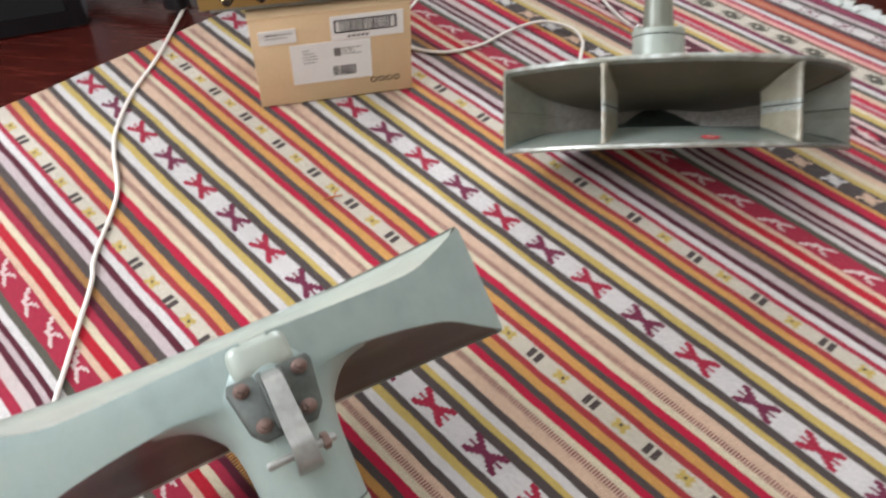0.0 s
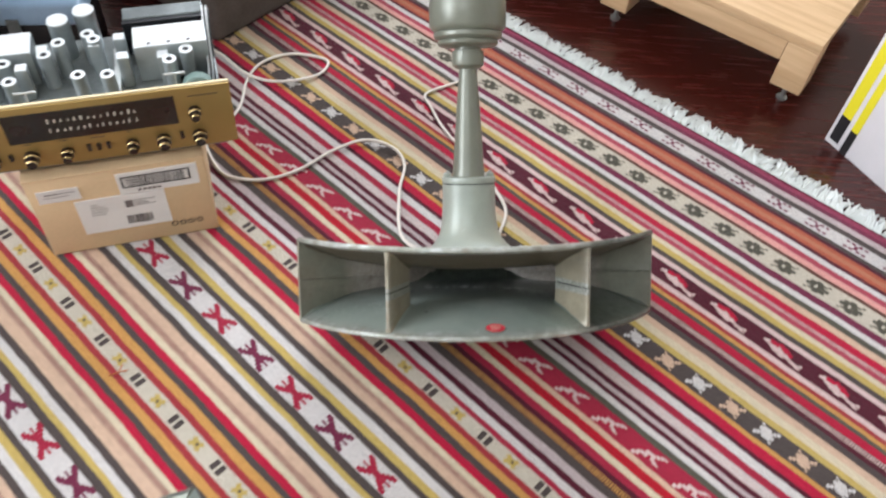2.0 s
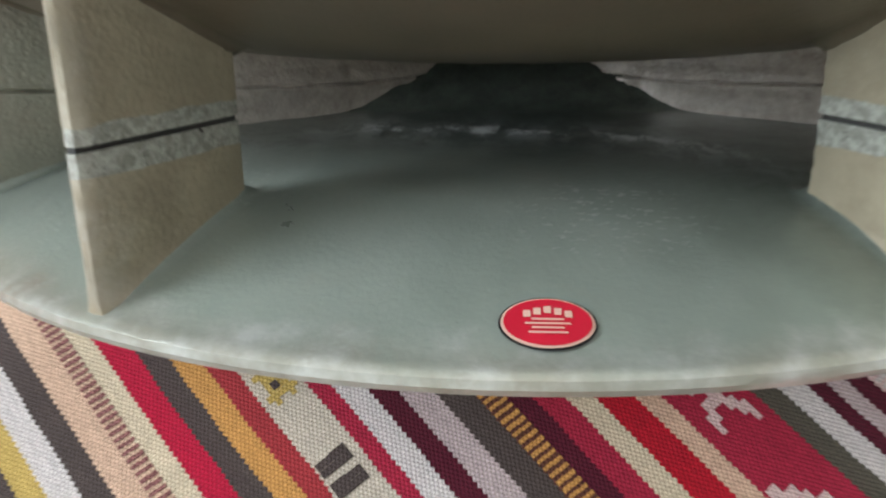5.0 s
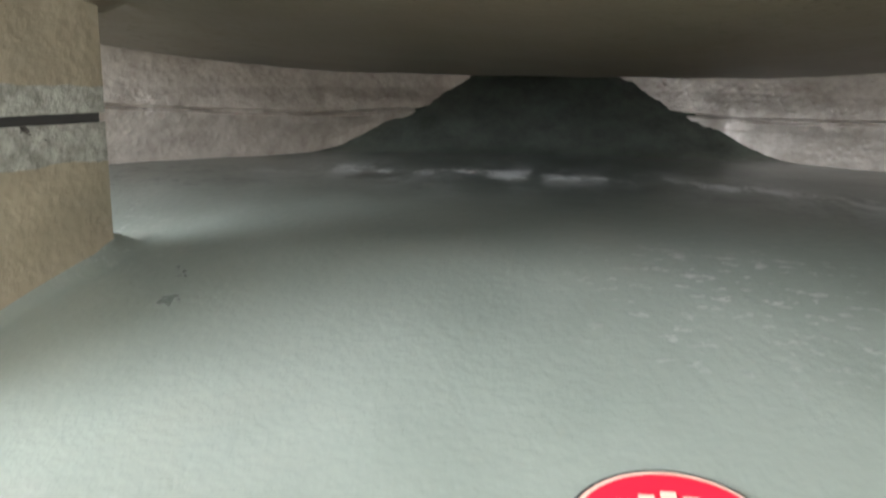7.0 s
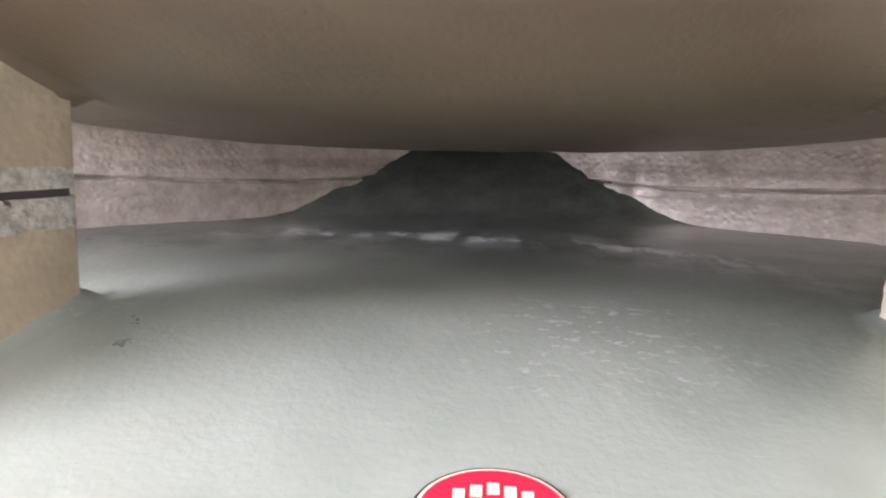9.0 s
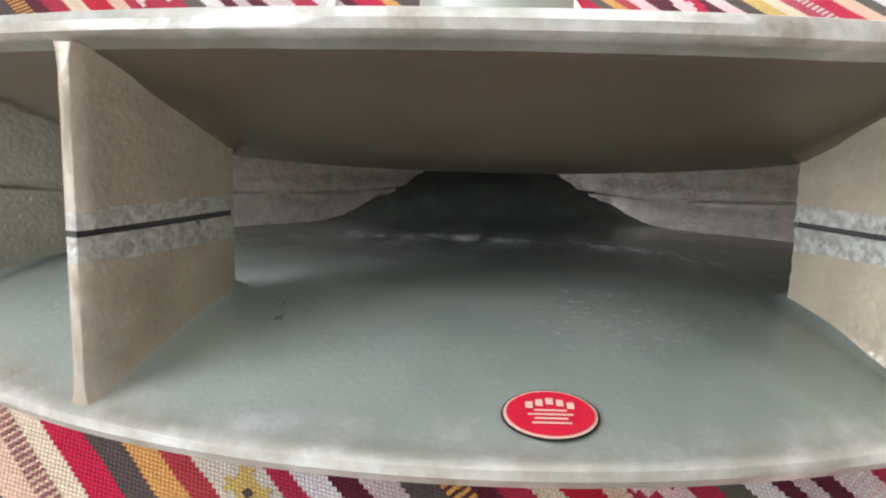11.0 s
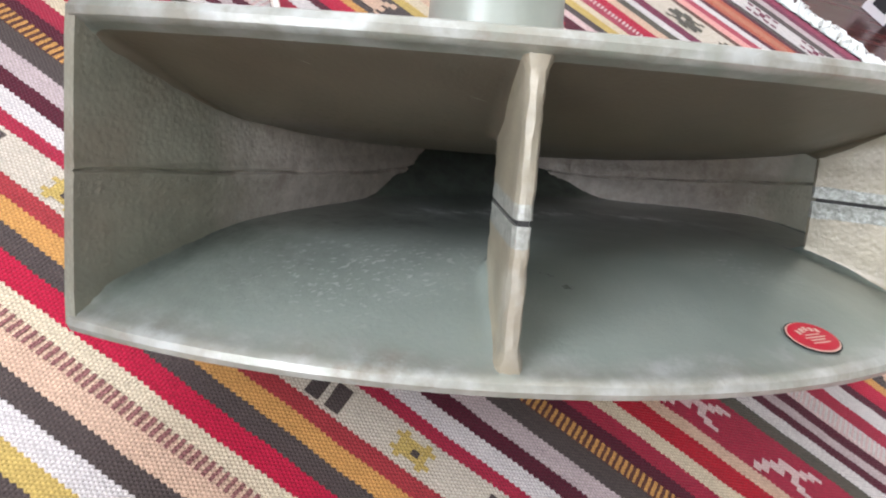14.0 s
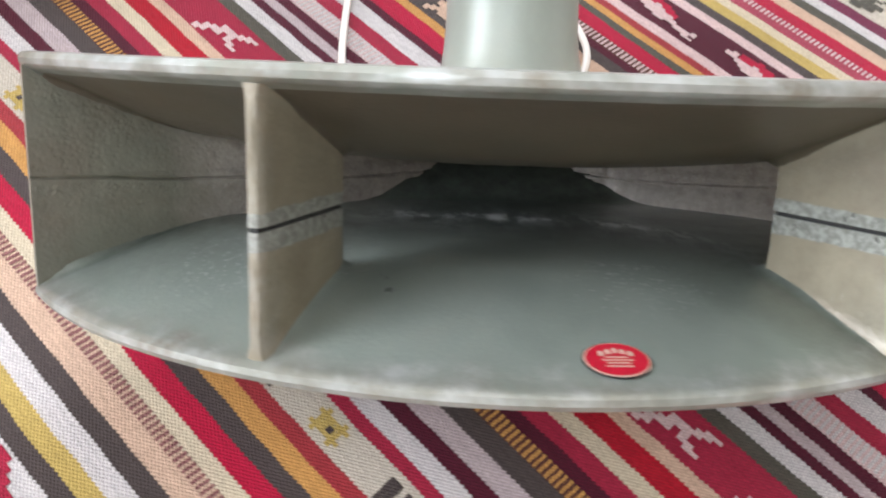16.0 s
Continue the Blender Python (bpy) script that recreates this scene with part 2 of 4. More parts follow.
def floor_wood():
    m = Mat("dark_red_varnished_boards", (80, 30, 22), 0.25)
    co = m.node("Mapping")
    co.inputs["Scale"].default_value = (1.0, 14.0, 1.0)
    co.inputs["Rotation"].default_value = (0, 0, radians(47))
    m.link(m.coords(), co.inputs["Vector"])
    grain = m.noise(6, 6, 0.6, co.outputs[0])
    m.base(m.ramp(grain, [(0.3, lin(46, 15, 12)), (0.55, lin(66, 22, 16)), (0.75, lin(80, 30, 21))]))
    m.rough(m.math("MULTIPLY_ADD", grain, 0.2, 0.16))
    m.bump(grain, 0.08, 0.0006)
    return m.m


def pale_wood():
    m = Mat("pale_beech_veneer", (205, 170, 128), 0.45)
    co = m.node("Mapping")
    co.inputs["Scale"].default_value = (2.0, 30.0, 30.0)
    m.link(m.coords(), co.inputs["Vector"])
    grain = m.noise(3, 5, 0.6, co.outputs[0])
    m.base(m.ramp(grain, [(0.3, lin(192, 156, 116)), (0.7, lin(216, 184, 142))]))
    m.bump(grain, 0.06, 0.0005)
    return m.m


FLOOR_WOOD, BEECH = floor_wood(), pale_wood()

# ---- the kilim's weave: stripes by their distance from the rug's middle ----
YARN = dict(
    greige=(198, 188, 170), brick=(158, 52, 56), orange=(198, 146, 80), dark=(78, 68, 64), red=(178, 22, 56), cream=(209, 194, 165),
    tan=(206, 174, 148), white=(206, 200, 195), olive=(190, 164, 92), crimson=(160, 36, 60), maroon=(82, 22, 38), pale=(186, 170, 168),
    ruby=(174, 20, 38), green=(86, 82, 70), pink=(212, 184, 178), rose=(166, 66, 82), salmon=(218, 156, 146), coral=(170, 86, 62), peach=(178, 112, 84),
    mauve=(140, 94, 90), plum=(112, 40, 66), wine=(146, 58, 84), brown=(92, 56, 44))
MIDDLE = 0.606
STRIPES = """.6178 greige .6285 brick .6413 orange .6514 dark .6636 red .6743 cream .6838 tan .7 tan .7107 dark .7222 white .7318 olive .7444 dark
.7794 white .7895 dark .801 olive .8145 white .826 dark .838 tan .8469 tan .857 cream .8692 red .8807 dark .8929 orange .9029 brick .9259 greige .936 crimson
.9476 white .959 maroon .9718 pale .9859 dark .9967 brown 1.006 maroon 1.0183 crimson 1.0285 cream 1.0433 ruby 1.0526 tan 1.087 crimson 1.0984 green
1.1091 white 1.1164 maroon 1.1251 pale 1.1351 maroon 1.1511 pink 1.1645 crimson 1.1791 white 1.1877 maroon 1.203 red 1.2123 orange 1.246 dark
1.2565 olive 1.2703 cream 1.2828 tan 1.2946 dark 1.3018 maroon 1.3122 brown 1.3266 red 1.3346 green 1.3426 orange 1.3514 brick 1.3616 pink
1.3984 maroon 1.4094 pink 1.4197 dark 1.4323 olive 1.443 cream 1.452 rose 1.46 rose 1.4748 red 1.487 tan 1.4996 green 1.5113 white 1.5258 plum
1.5677 greige 1.5762 brown 1.5893 salmon 1.6011 rose 1.6133 white 1.622 maroon 1.63 coral 1.641 peach 1.649 coral 1.6561 maroon 1.666 dark 1.694 white 1.7064 dark
1.7194 pale 1.73 plum 1.746 wine""".split()
BANDS = [(float(STRIPES[i]), STRIPES[i + 1]) for i in range(0, len(STRIPES), 2)]
RUG_HALF = BANDS[-1][0] - MIDDLE
ALONG, ACROSS = Vector((0.7400, -0.6726, 0)), Vector((0.6726, 0.7400, 0))
RUG_V = (-1.29, 0.85)


def fan(s):
    return 0.005 + (0.062 * ((s - 0.76) / 0.97) ** 2 if s > 0.76 else 0.0)


def rug_height(s, v):
    p = Vector((s * 3.1, v * 3.1, 0.3))
    return 0.0012 * noise.noise(p) + 0.0006 * noise.noise(p * 3.3)


def rug(s, v, lift=0.0):
    """The place of the rug's stripe coordinate s and its length v; the far end fans a little."""
    p = ACROSS * (s + fan(s) * v) + ALONG * v
    return (p.x, p.y, rug_height(s, v) + lift - 0.001)


def yarn_shading(m, col, s, v):
    """Weft beads with their groove shade painted in, slubs and fading, the same on stripes and motifs."""
    row = m.math("SINE", m.math("MULTIPLY", v, 2 * math.pi / 0.0036))
    beads = m.math("SINE", m.math("ADD", m.math("MULTIPLY", s, 2 * math.pi / 0.0023), m.math("MULTIPLY", m.math("SIGN", row), 1.57)))
    h = m.math("ADD", m.math("MULTIPLY", m.math("ABSOLUTE", row), 0.6), m.math("MULTIPLY", beads, 0.4))
    comb = m.node("CombineXYZ")
    m.link(m.math("MULTIPLY", s, 9.0), comb.inputs[0])
    m.link(v, comb.inputs[1])
    slub = m.noise(60, 3, 0.6, comb.outputs[0])
    fade = m.noise(5, 3, 0.5)
    fuzz = m.noise(620, 3, 0.7)
    col = m.mix(1.0, col, m.grey(slub, 0.84, 1.06), "MULTIPLY")
    col = m.mix(1.0, col, m.grey(fade, 0.9, 1.05), "MULTIPLY")
    col = m.mix(1.0, col, m.grey(fuzz, 0.74, 1.14), "MULTIPLY")
    # grooves between beads darkened in the colour, as their shade
    col = m.mix(1.0, col, m.grey(h, 0.74, 1.04, 0.05, 0.75), "MULTIPLY")
    m.base(col)
    m.bump(m.math("ADD", h, m.math("MULTIPLY", fuzz, 0.5)), 0.55, 0.0009)
    m.b.inputs["Roughness"].default_value = 0.9
    m.b.inputs["Specular IOR Level"].default_value = 0.15
    m.b.inputs["Sheen Weight"].default_value = 0.1


def weave_coords(m):
    sep = m.node("SeparateXYZ")
    m.link(m.node("UVMap").outputs["UV"], sep.inputs[0])
    return sep.outputs[0], sep.outputs[1]


def kilim():
    m = Mat("striped_kilim_weave")
    s, v = weave_coords(m)
    comb = m.node("CombineXYZ")
    m.link(s, comb.inputs[0])
    m.link(v, comb.inputs[1])
    wob = m.math("MULTIPLY_ADD", m.noise(7, 2, 0.5, comb.outputs[0]), 0.006, -0.003)
    wob2 = m.math("MULTIPLY_ADD", m.noise(45, 2, 0.5, comb.outputs[0]), 0.0022, -0.0011)
    tooth = m.math("MULTIPLY", m.math("PINGPONG", v, 0.0018), 0.75)
    d = m.math("ABSOLUTE", m.math("SUBTRACT", m.math("ADD", m.math("ADD", s, tooth), m.math("ADD", wob, wob2)), MIDDLE))
    lo, result = 0.0, None
    chunks = [BANDS[i:i + 26] for i in range(0, len(BANDS), 26)]
    for part_of in chunks:
        hi = part_of[-1][0] - MIDDLE
        f = m.math("DIVIDE", m.math("SUBTRACT", d, lo), hi - lo)
        stops, at = [], lo
        for end, yarn in part_of:
            stops.append(((at - lo) / (hi - lo), lin(*YARN[yarn])))
            at = end - MIDDLE
        col = m.ramp(f, stops, "CONSTANT")
        result = col if result is None else m.mix(m.math("GREATER_THAN", d, lo), result, col)
        lo = hi
    yarn_shading(m, result, s, v)
    return m.m


def yarn(name):
    m = Mat("woven_motif_" + name)
    s, v = weave_coords(m)
    yarn_shading(m, lin(*YARN[name]), s, v)
    return m.m


KILIM = kilim()
YARNS = {}


# ---- mesh helpers ----
def part(name, bm, material, parent=None, label="", smooth=False, kind=""):
    me = bpy.data.meshes.new(name)
    bm.normal_update()
    bm.to_mesh(me)
    bm.free()
    me.materials.append(material)
    if smooth:
        me.polygons.foreach_set("use_smooth", [True] * len(me.polygons))
        me.set_sharp_from_angle(angle=radians(38))
    ob = new(name, me)
    if parent:
        ob.parent = parent
    return tagged(ob, label=label, kind=kind)


def thing(name, m=None, label="", category="", group="", kind=""):
    ob = new(name)
    if m is not None:
        ob.matrix_world = m
    return tagged(ob, label, category, group, kind)


def box_bm(x0, x1, y0, y1, z0, z1, bevel=0.0, segments=2, m=None):
    bm = bmesh.new()
    bmesh.ops.create_cube(bm, size=1.0)
    for vert in bm.verts:
        vert.co = Vector(((x0 + x1) / 2 + vert.co.x * (x1 - x0), (y0 + y1) / 2 + vert.co.y * (y1 - y0), (z0 + z1) / 2 + vert.co.z * (z1 - z0)))
    if bevel:
        bmesh.ops.bevel(bm, geom=bm.edges[:], offset=bevel, segments=segments, profile=0.5, affect="EDGES")
    if m is not None:
        bm.transform(m)
    return bm


def lathe_bm(profile, segs=40, m=None, cap=True):
    """Turned round z: profile of (radius, height)."""
    bm = bmesh.new()
    rings = [[bm.verts.new((r * math.cos(a), r * math.sin(a), z)) for a in (2 * math.pi * k / segs for k in range(segs))] for r, z in profile]
    for a, b in zip(rings, rings[1:]):
        for k in range(segs):
            bm.faces.new((a[k], a[(k + 1) % segs], b[(k + 1) % segs], b[k]))
    if cap:
        bm.faces.new(rings[0][::-1])
        bm.faces.new(rings[-1])
    if m is not None:
        bm.transform(m)
    return bm


def smooth_path(pts, steps=10):
    """Catmull-Rom through points."""
    pts = [Vector(p) for p in pts]
    pts = [pts[0] * 2 - pts[1]] + pts + [pts[-1] * 2 - pts[-2]]
    out = []
    for a, b, c, d in zip(pts, pts[1:], pts[2:], pts[3:]):
        for k in range(steps):
            t = k / steps
            out.append(0.5 * (2 * b + (c - a) * t + (2 * a - 5 * b + 4 * c - d) * t * t + (3 * b - a - 3 * c + d) * t ** 3))
    return out + [pts[-2]]


def sweep_bm(pts, radius, segs=8):
    bm = bmesh.new()
    rings = []
    for k, p in enumerate(pts):
        way = (pts[min(k + 1, len(pts) - 1)] - pts[max(k - 1, 0)]).normalized()
        side = way.cross(Vector((0, 0, 1)))
        side = side.normalized() if side.length > 1e-4 else Vector((1, 0, 0))
        up = side.cross(way)
        rings.append([bm.verts.new(p + radius * (math.cos(a) * side + math.sin(a) * up)) for a in (2 * math.pi * j / segs for j in range(segs))])
    for a, b in zip(rings, rings[1:]):
        for j in range(segs):
            bm.faces.new((a[j], a[(j + 1) % segs], b[(j + 1) % segs], b[j]))
    bm.faces.new(rings[0][::-1])
    bm.faces.new(rings[-1])
    return bm


def lerp_table(table, x):
    for (a, fa), (b, fb) in zip(table, table[1:]):
        if x <= b:
            return fa + (fb - fa) * max(0.0, (x - a) / (b - a))
    return table[-1][1]


# ---- the room ----
X0, X1, Y0, Y1, ZC = -2.4, 3.3, -2.2, 3.6, 2.6
FLOOR_Z = -0.006
bm = box_bm(X0, X1, Y0, Y1, FLOOR_Z - 0.1, FLOOR_Z)
tagged(part("floor", bm, FLOOR_WOOD), "dark red varnished wooden floor", "floor", kind="structure")
# unseen ceiling, left open for the added overhead lamp
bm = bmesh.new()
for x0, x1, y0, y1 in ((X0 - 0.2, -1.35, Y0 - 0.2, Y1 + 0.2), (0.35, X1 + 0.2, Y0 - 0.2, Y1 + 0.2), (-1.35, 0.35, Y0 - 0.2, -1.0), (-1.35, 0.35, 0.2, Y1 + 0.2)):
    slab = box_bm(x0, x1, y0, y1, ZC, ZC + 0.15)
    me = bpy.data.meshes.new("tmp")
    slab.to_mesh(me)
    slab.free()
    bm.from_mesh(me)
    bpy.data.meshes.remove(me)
tagged(part("ceiling", bm, PLASTER), "plain white ceiling with an added opening for the overhead lamp", "ceiling", kind="structure")


def wall_with_window(name, horizontal, at, lo, hi, w0, w1):
    """A wall along x or y, 0.2 thick, with an opening from w0 to w1 and z 0.8 to 2.3."""
    bm = bmesh.new()
    for a, b, z0, z1 in ((lo, w0, FLOOR_Z, ZC), (w1, hi, FLOOR_Z, ZC), (w0, w1, FLOOR_Z, 0.8), (w0, w1, 2.3, ZC)):
        p = box_bm(a, b, at, at + 0.2, z0, z1) if horizontal else box_bm(at, at + 0.2, a, b, z0, z1)
        me = bpy.data.meshes.new("tmp")
        p.to_mesh(me)
        p.free()
        bm.from_mesh(me)
        bpy.data.meshes.remove(me)
    return tagged(part(name, bm, PLASTER), "plain white plastered wall", "wall", kind="structure")


def wall_plain(name, x0, x1, y0, y1):
    return tagged(part(name, box_bm(x0, x1, y0, y1, FLOOR_Z, ZC), PLASTER), "plain white plastered wall", "wall", kind="structure")


wall_with_window("wall_west", False, X0 - 0.2, Y0, Y1, -0.4, 1.8)
wall_plain("wall_south", X0, X1, Y0 - 0.2, Y0)
wall_plain("wall_east", X1, X1 + 0.2, Y0, Y1)
wall_with_window("wall_north", True, Y1, X0, X1, -0.5, 1.3)


# ---- the kilim rug ----
def quads_uv(bm, cells, lift):
    """Small cloth quads in stripe coordinates: (s0, s1, v0, v1)."""
    uv = bm.loops.layers.uv.verify()
    for s0, s1, v0, v1 in cells:
        corner = ((s0, v0), (s1, v0), (s1, v1), (s0, v1))
        f = bm.faces.new([bm.verts.new(rug(s, v, lift)) for s, v in corner])
        for loop, (s, v) in zip(f.loops, corner):
            loop[uv].uv = (s, v)
        f.normal_update()
        if f.normal.z < 0:
            f.normal_flip()


def make_rug():
    root = thing("kilim_rug", None, "flat-woven striped wool kilim rug with fringed ends", "rug")
    bm = bmesh.new()
    uv = bm.loops.layers.uv.verify()
    ns, nv = 90, 84
    ss = [MIDDLE - RUG_HALF + 2 * RUG_HALF * i / ns for i in range(ns + 1)]
    vs = [RUG_V[0] + (RUG_V[1] - RUG_V[0]) * j / nv for j in range(nv + 1)]
    grid = [[bm.verts.new(rug(s, v + (0.004 * noise.noise((s * 9, 0, 0)) if j in (0, nv) else 0))) for j, v in enumerate(vs)] for s in ss]
    for i in range(ns):
        for j in range(nv):
            f = bm.faces.new((grid[i][j], grid[i][j + 1], grid[i + 1][j + 1], grid[i + 1][j]))
            for loop, (a, b) in zip(f.loops, ((i, j), (i, j + 1), (i + 1, j + 1), (i + 1, j))):
                loop[uv].uv = (ss[a], vs[b])
            f.normal_update()
            if f.normal.z < 0:
                f.normal_flip()
    rim = [e for e in bm.edges if e.is_boundary]
    low = bmesh.ops.extrude_edge_only(bm, edges=rim)
    for vert in (g for g in low["geom"] if isinstance(g, bmesh.types.BMVert)):
        vert.co.z = FLOOR_Z + 0.0005
    part("field", bm, KILIM, root, smooth=True)
    return root


RUG = make_rug()

# motif bitmaps: rows run along the stripe, columns across it
X_SHAPE = ["##..#..##", "###.#.###", ".#######.", "..#####..", "...###...", "...###...", "..#####..", ".#######.", "###.#.###", "##..#..##"]
BRANCH = ["..........", "##........", ".###......", "...##.....", "...####...", ".....##...", "...####...", "..##..##..", "..#....##.", "........#."]
FLOWER = ["##......", ".##.##.#", "..#####.", ".######.", ".######.", ".#####..", "#.##.##.", "......##"]
DIAMOND = ["#..##...", ".#.####.", ".######.", "###..###", "########", ".######.", ".####.#.", "...##..#"]
BIRD = ["......##....", "......###...", ".....##.....", "....###.....", "...####.....", "...#####....", "..#####.....", "..####......", "...###......", "...##.......",
        "..##........", "..##........", ".###........", ".#.##......."]
BIRD_SHADE = ["............", "............", ".......###..", "......####..", "......####..", ".......####.", "......####..", "......####..", ".....####...", ".....###....",
              "............", "............", "............", "............"]
DASH_PAIR = ["#..#", "#..#", "....", "#..#", "#..#", ".##.", ".##.", "#..#", "#..#", "....", "#..#", "#..#"]
EYE_FLOWER = [".#..#.", "######", ".####.", ".####.", ".####.", "######", ".#..#."]


def motif_band(name, bitmap, yarn_name, s_mid, width, length, v_first, spacing, lift=0.0005, every=1, offset=0, jitter=0.002, flip=False, region=None):
    rng = random.Random(name + yarn_name + str(s_mid))
    rows, cols = len(bitmap), len(bitmap[0])
    cells = []
    n0 = math.ceil((RUG_V[0] + 0.03 - v_first) / spacing)
    n1 = math.floor((RUG_V[1] - 0.03 - v_first) / spacing)
    for n in range(n0, n1 + 1):
        if n % every != offset:
            continue
        v0 = v_first + n * spacing - length / 2 + rng.uniform(-jitter, jitter)
        s0 = s_mid - width / 2 + rng.uniform(-0.0008, 0.0008)
        for i, row in enumerate(bitmap):
            for j, c in enumerate(row):
                if c == "#":
                    jj = cols - 1 - j if flip else j
                    a, b = s0 + width * jj / cols, v0 + length * i / rows
                    cells.append((a, a + width / cols, b + rng.uniform(-0.0004, 0.0004), b + length / rows + 0.0002))
    bm = bmesh.new()
    quads_uv(bm, cells, lift)
    if yarn_name not in YARNS:
        YARNS[yarn_name] = yarn(yarn_name)
    part(name, bm, YARNS[yarn_name], RUG, kind="stuff")


def comb_band(s0, s1, yarn_name, period=0.0042, fill=0.5):
    cells, v, k = [], RUG_V[0] + 0.01, 0
    rng = random.Random(s0)
    mid = (s0 + s1) / 2
    while v < RUG_V[1] - 0.01:
        w = period * fill * rng.uniform(0.85, 1.15)
        cells.append((s0, mid, v, v + w))
        cells.append((mid, s1, v + period * 0.1, v + period * 0.1 + w))
        v += period
        k += 1
    bm = bmesh.new()
    quads_uv(bm, cells, 0.0004)
    if yarn_name not in YARNS:
        YARNS[yarn_name] = yarn(yarn_name)
    part("comb_band", bm, YARNS[yarn_name], RUG, kind="stuff")


def mirrored(s):
    return 2 * MIDDLE - s


for s_mid, v_first in ((0.761, -0.877), (mirrored(0.761), -1.2483)):
    motif_band("crossed_figure", X_SHAPE, "crimson", s_mid, 0.031, 0.056, v_first, 0.0925, every=2, offset=0)
    motif_band("crossed_figure", X_SHAPE, "plum", s_mid, 0.031, 0.056, v_first, 0.0925, every=2, offset=1)
for s_mid, v_first, gap in ((MIDDLE, -0.8823, 0.0985), (0.9145, -0.3649, 0.1115), (mirrored(0.9145) - 0.006, -0.7991, 0.0955)):
    motif_band("twin_bar", ["##", "##", "..", "##", "##"], "dark", s_mid, 0.017, 0.021, v_first, gap)
    motif_band("small_flower", EYE_FLOWER, "olive", s_mid, 0.017, 0.024, v_first + gap / 2, gap)
    motif_band("flower_eye", ["##"], "dark", s_mid, 0.004, 0.004, v_first + gap / 2, gap, lift=0.0009)
for s_mid, v_first, flip in ((1.0698, -0.211, False), (mirrored(1.0698), -0.7662, True)):
    motif_band("branch_figure", BRANCH, "pink", s_mid, 0.03, 0.056, v_first, 0.0735, flip=flip)
for s_mid, v_first in ((1.2292, -0.0772), (mirrored(1.2292), -0.4)):
    motif_band("pale_flower", FLOWER, "white", s_mid, 0.026, 0.036, v_first, 0.0615, every=2)
    motif_band("pale_flower", FLOWER, "tan", s_mid, 0.026, 0.036, v_first, 0.0615, every=2, offset=1)
for s_mid, v_first in ((1.38, -0.1141), (mirrored(1.38), -0.2)):
    motif_band("bird_figure_shade", BIRD_SHADE, "red", s_mid, 0.034, 0.074, v_first, 0.1015)
    motif_band("bird_figure", BIRD, "pink", s_mid, 0.034, 0.074, v_first, 0.1015, lift=0.0008)
for s_mid, v_first in ((1.5468, -0.3503), (mirrored(1.5468), -0.3)):
    motif_band("dark_diamond", DIAMOND, "green", s_mid, 0.029, 0.042, v_first, 0.0622)
for s_mid, v_first in ((1.68, -0.4199), (mirrored(1.68), -0.4)):
    motif_band("plum_bar", DASH_PAIR, "plum", s_mid, 0.02, 0.042, v_first, 0.0775)
for s0, s1, y in ((0.6745, 0.6838, "mauve"), (0.838, 0.8469, "mauve"), (0.986, 0.9966, "orange"), (1.3022, 1.312, "pink"), (1.452, 1.46, "pink"), (1.136, 1.15, "white")):
    comb_band(s0, s1, y)
    comb_band(mirrored(s1), mirrored(s0), y)


def fringe(end, sign):
    """Knotted cotton tassels along one end of the rug."""
    rng = random.Random(7)
    bm = bmesh.new()
    v = RUG_V[0] + 0.01
    while v < RUG_V[1] - 0.01:
        lean, length = rng.uniform(-0.016, 0.016), rng.uniform(0.036, 0.058)
        for strand in range(5):
            base = Vector(rug(end, v + strand * 0.0014))
            tip = Vector(rug(end + sign * length * rng.uniform(0.8, 1.05), v + lean + rng.uniform(-0.012, 0.012)))
            base.z, tip.z = 0.0005, FLOOR_Z + 0.003
            midp = (base + tip) / 2 + Vector((rng.uniform(-0.006, 0.006), rng.uniform(-0.006, 0.006), rng.uniform(0.002, 0.006)))
            side = (tip - base).cross(Vector((0, 0, 1))).normalized() * rng.uniform(0.0016, 0.0026)
            rows = []
            for p, w, h in ((base, 1.0, 0.0022), (midp, 1.2, 0.0028), (tip, 0.7, 0.001)):
                rows.append([bm.verts.new(p - side * w), bm.verts.new(p + Vector((0, 0, h))), bm.verts.new(p + side * w)])
            for a, b in zip(rows, rows[1:]):
                bm.faces.new((a[0], a[1], b[1], b[0]))
                bm.faces.new((a[1], a[2], b[2], b[1]))
        v += rng.uniform(0.0055, 0.0085)
    return part("fringe", bm, FRINGE, RUG, "bluish-white knotted cotton fringe", smooth=True, kind="stuff")


FRINGE = varied("white_cotton_fringe", (214, 218, 214), 0.9, amount=0.12, scale=40)
fringe(MIDDLE + RUG_HALF - 0.003, 1)
fringe(MIDDLE - RUG_HALF + 0.003, -1)

# ---- the sectoral horn ----
# local frame: x across, y from the mouth to the throat, z to the neck; the mouth is an arc about (0, ARC_Y)
ARC_Y, RAD, SPREAD, FIN_AT = 0.159, 0.320, radians(60), radians(27.3)
NECK_Y, SLIT_Z = 0.122, -0.0016
FLARE_UP = [(0.004, 0.016), (0.045, 0.013), (0.075, 0.0095), (0.1, 0.0075), (0.125, 0.0091), (0.149, 0.011), (0.183, 0.0149), (0.226, 0.0216), (0.24, 0.025), (0.257, 0.0318), (0.274, 0.0395), (0.2895, 0.0468), (0.30, 0.0515),
            (0.312, 0.0562), (0.32, 0.0592)]
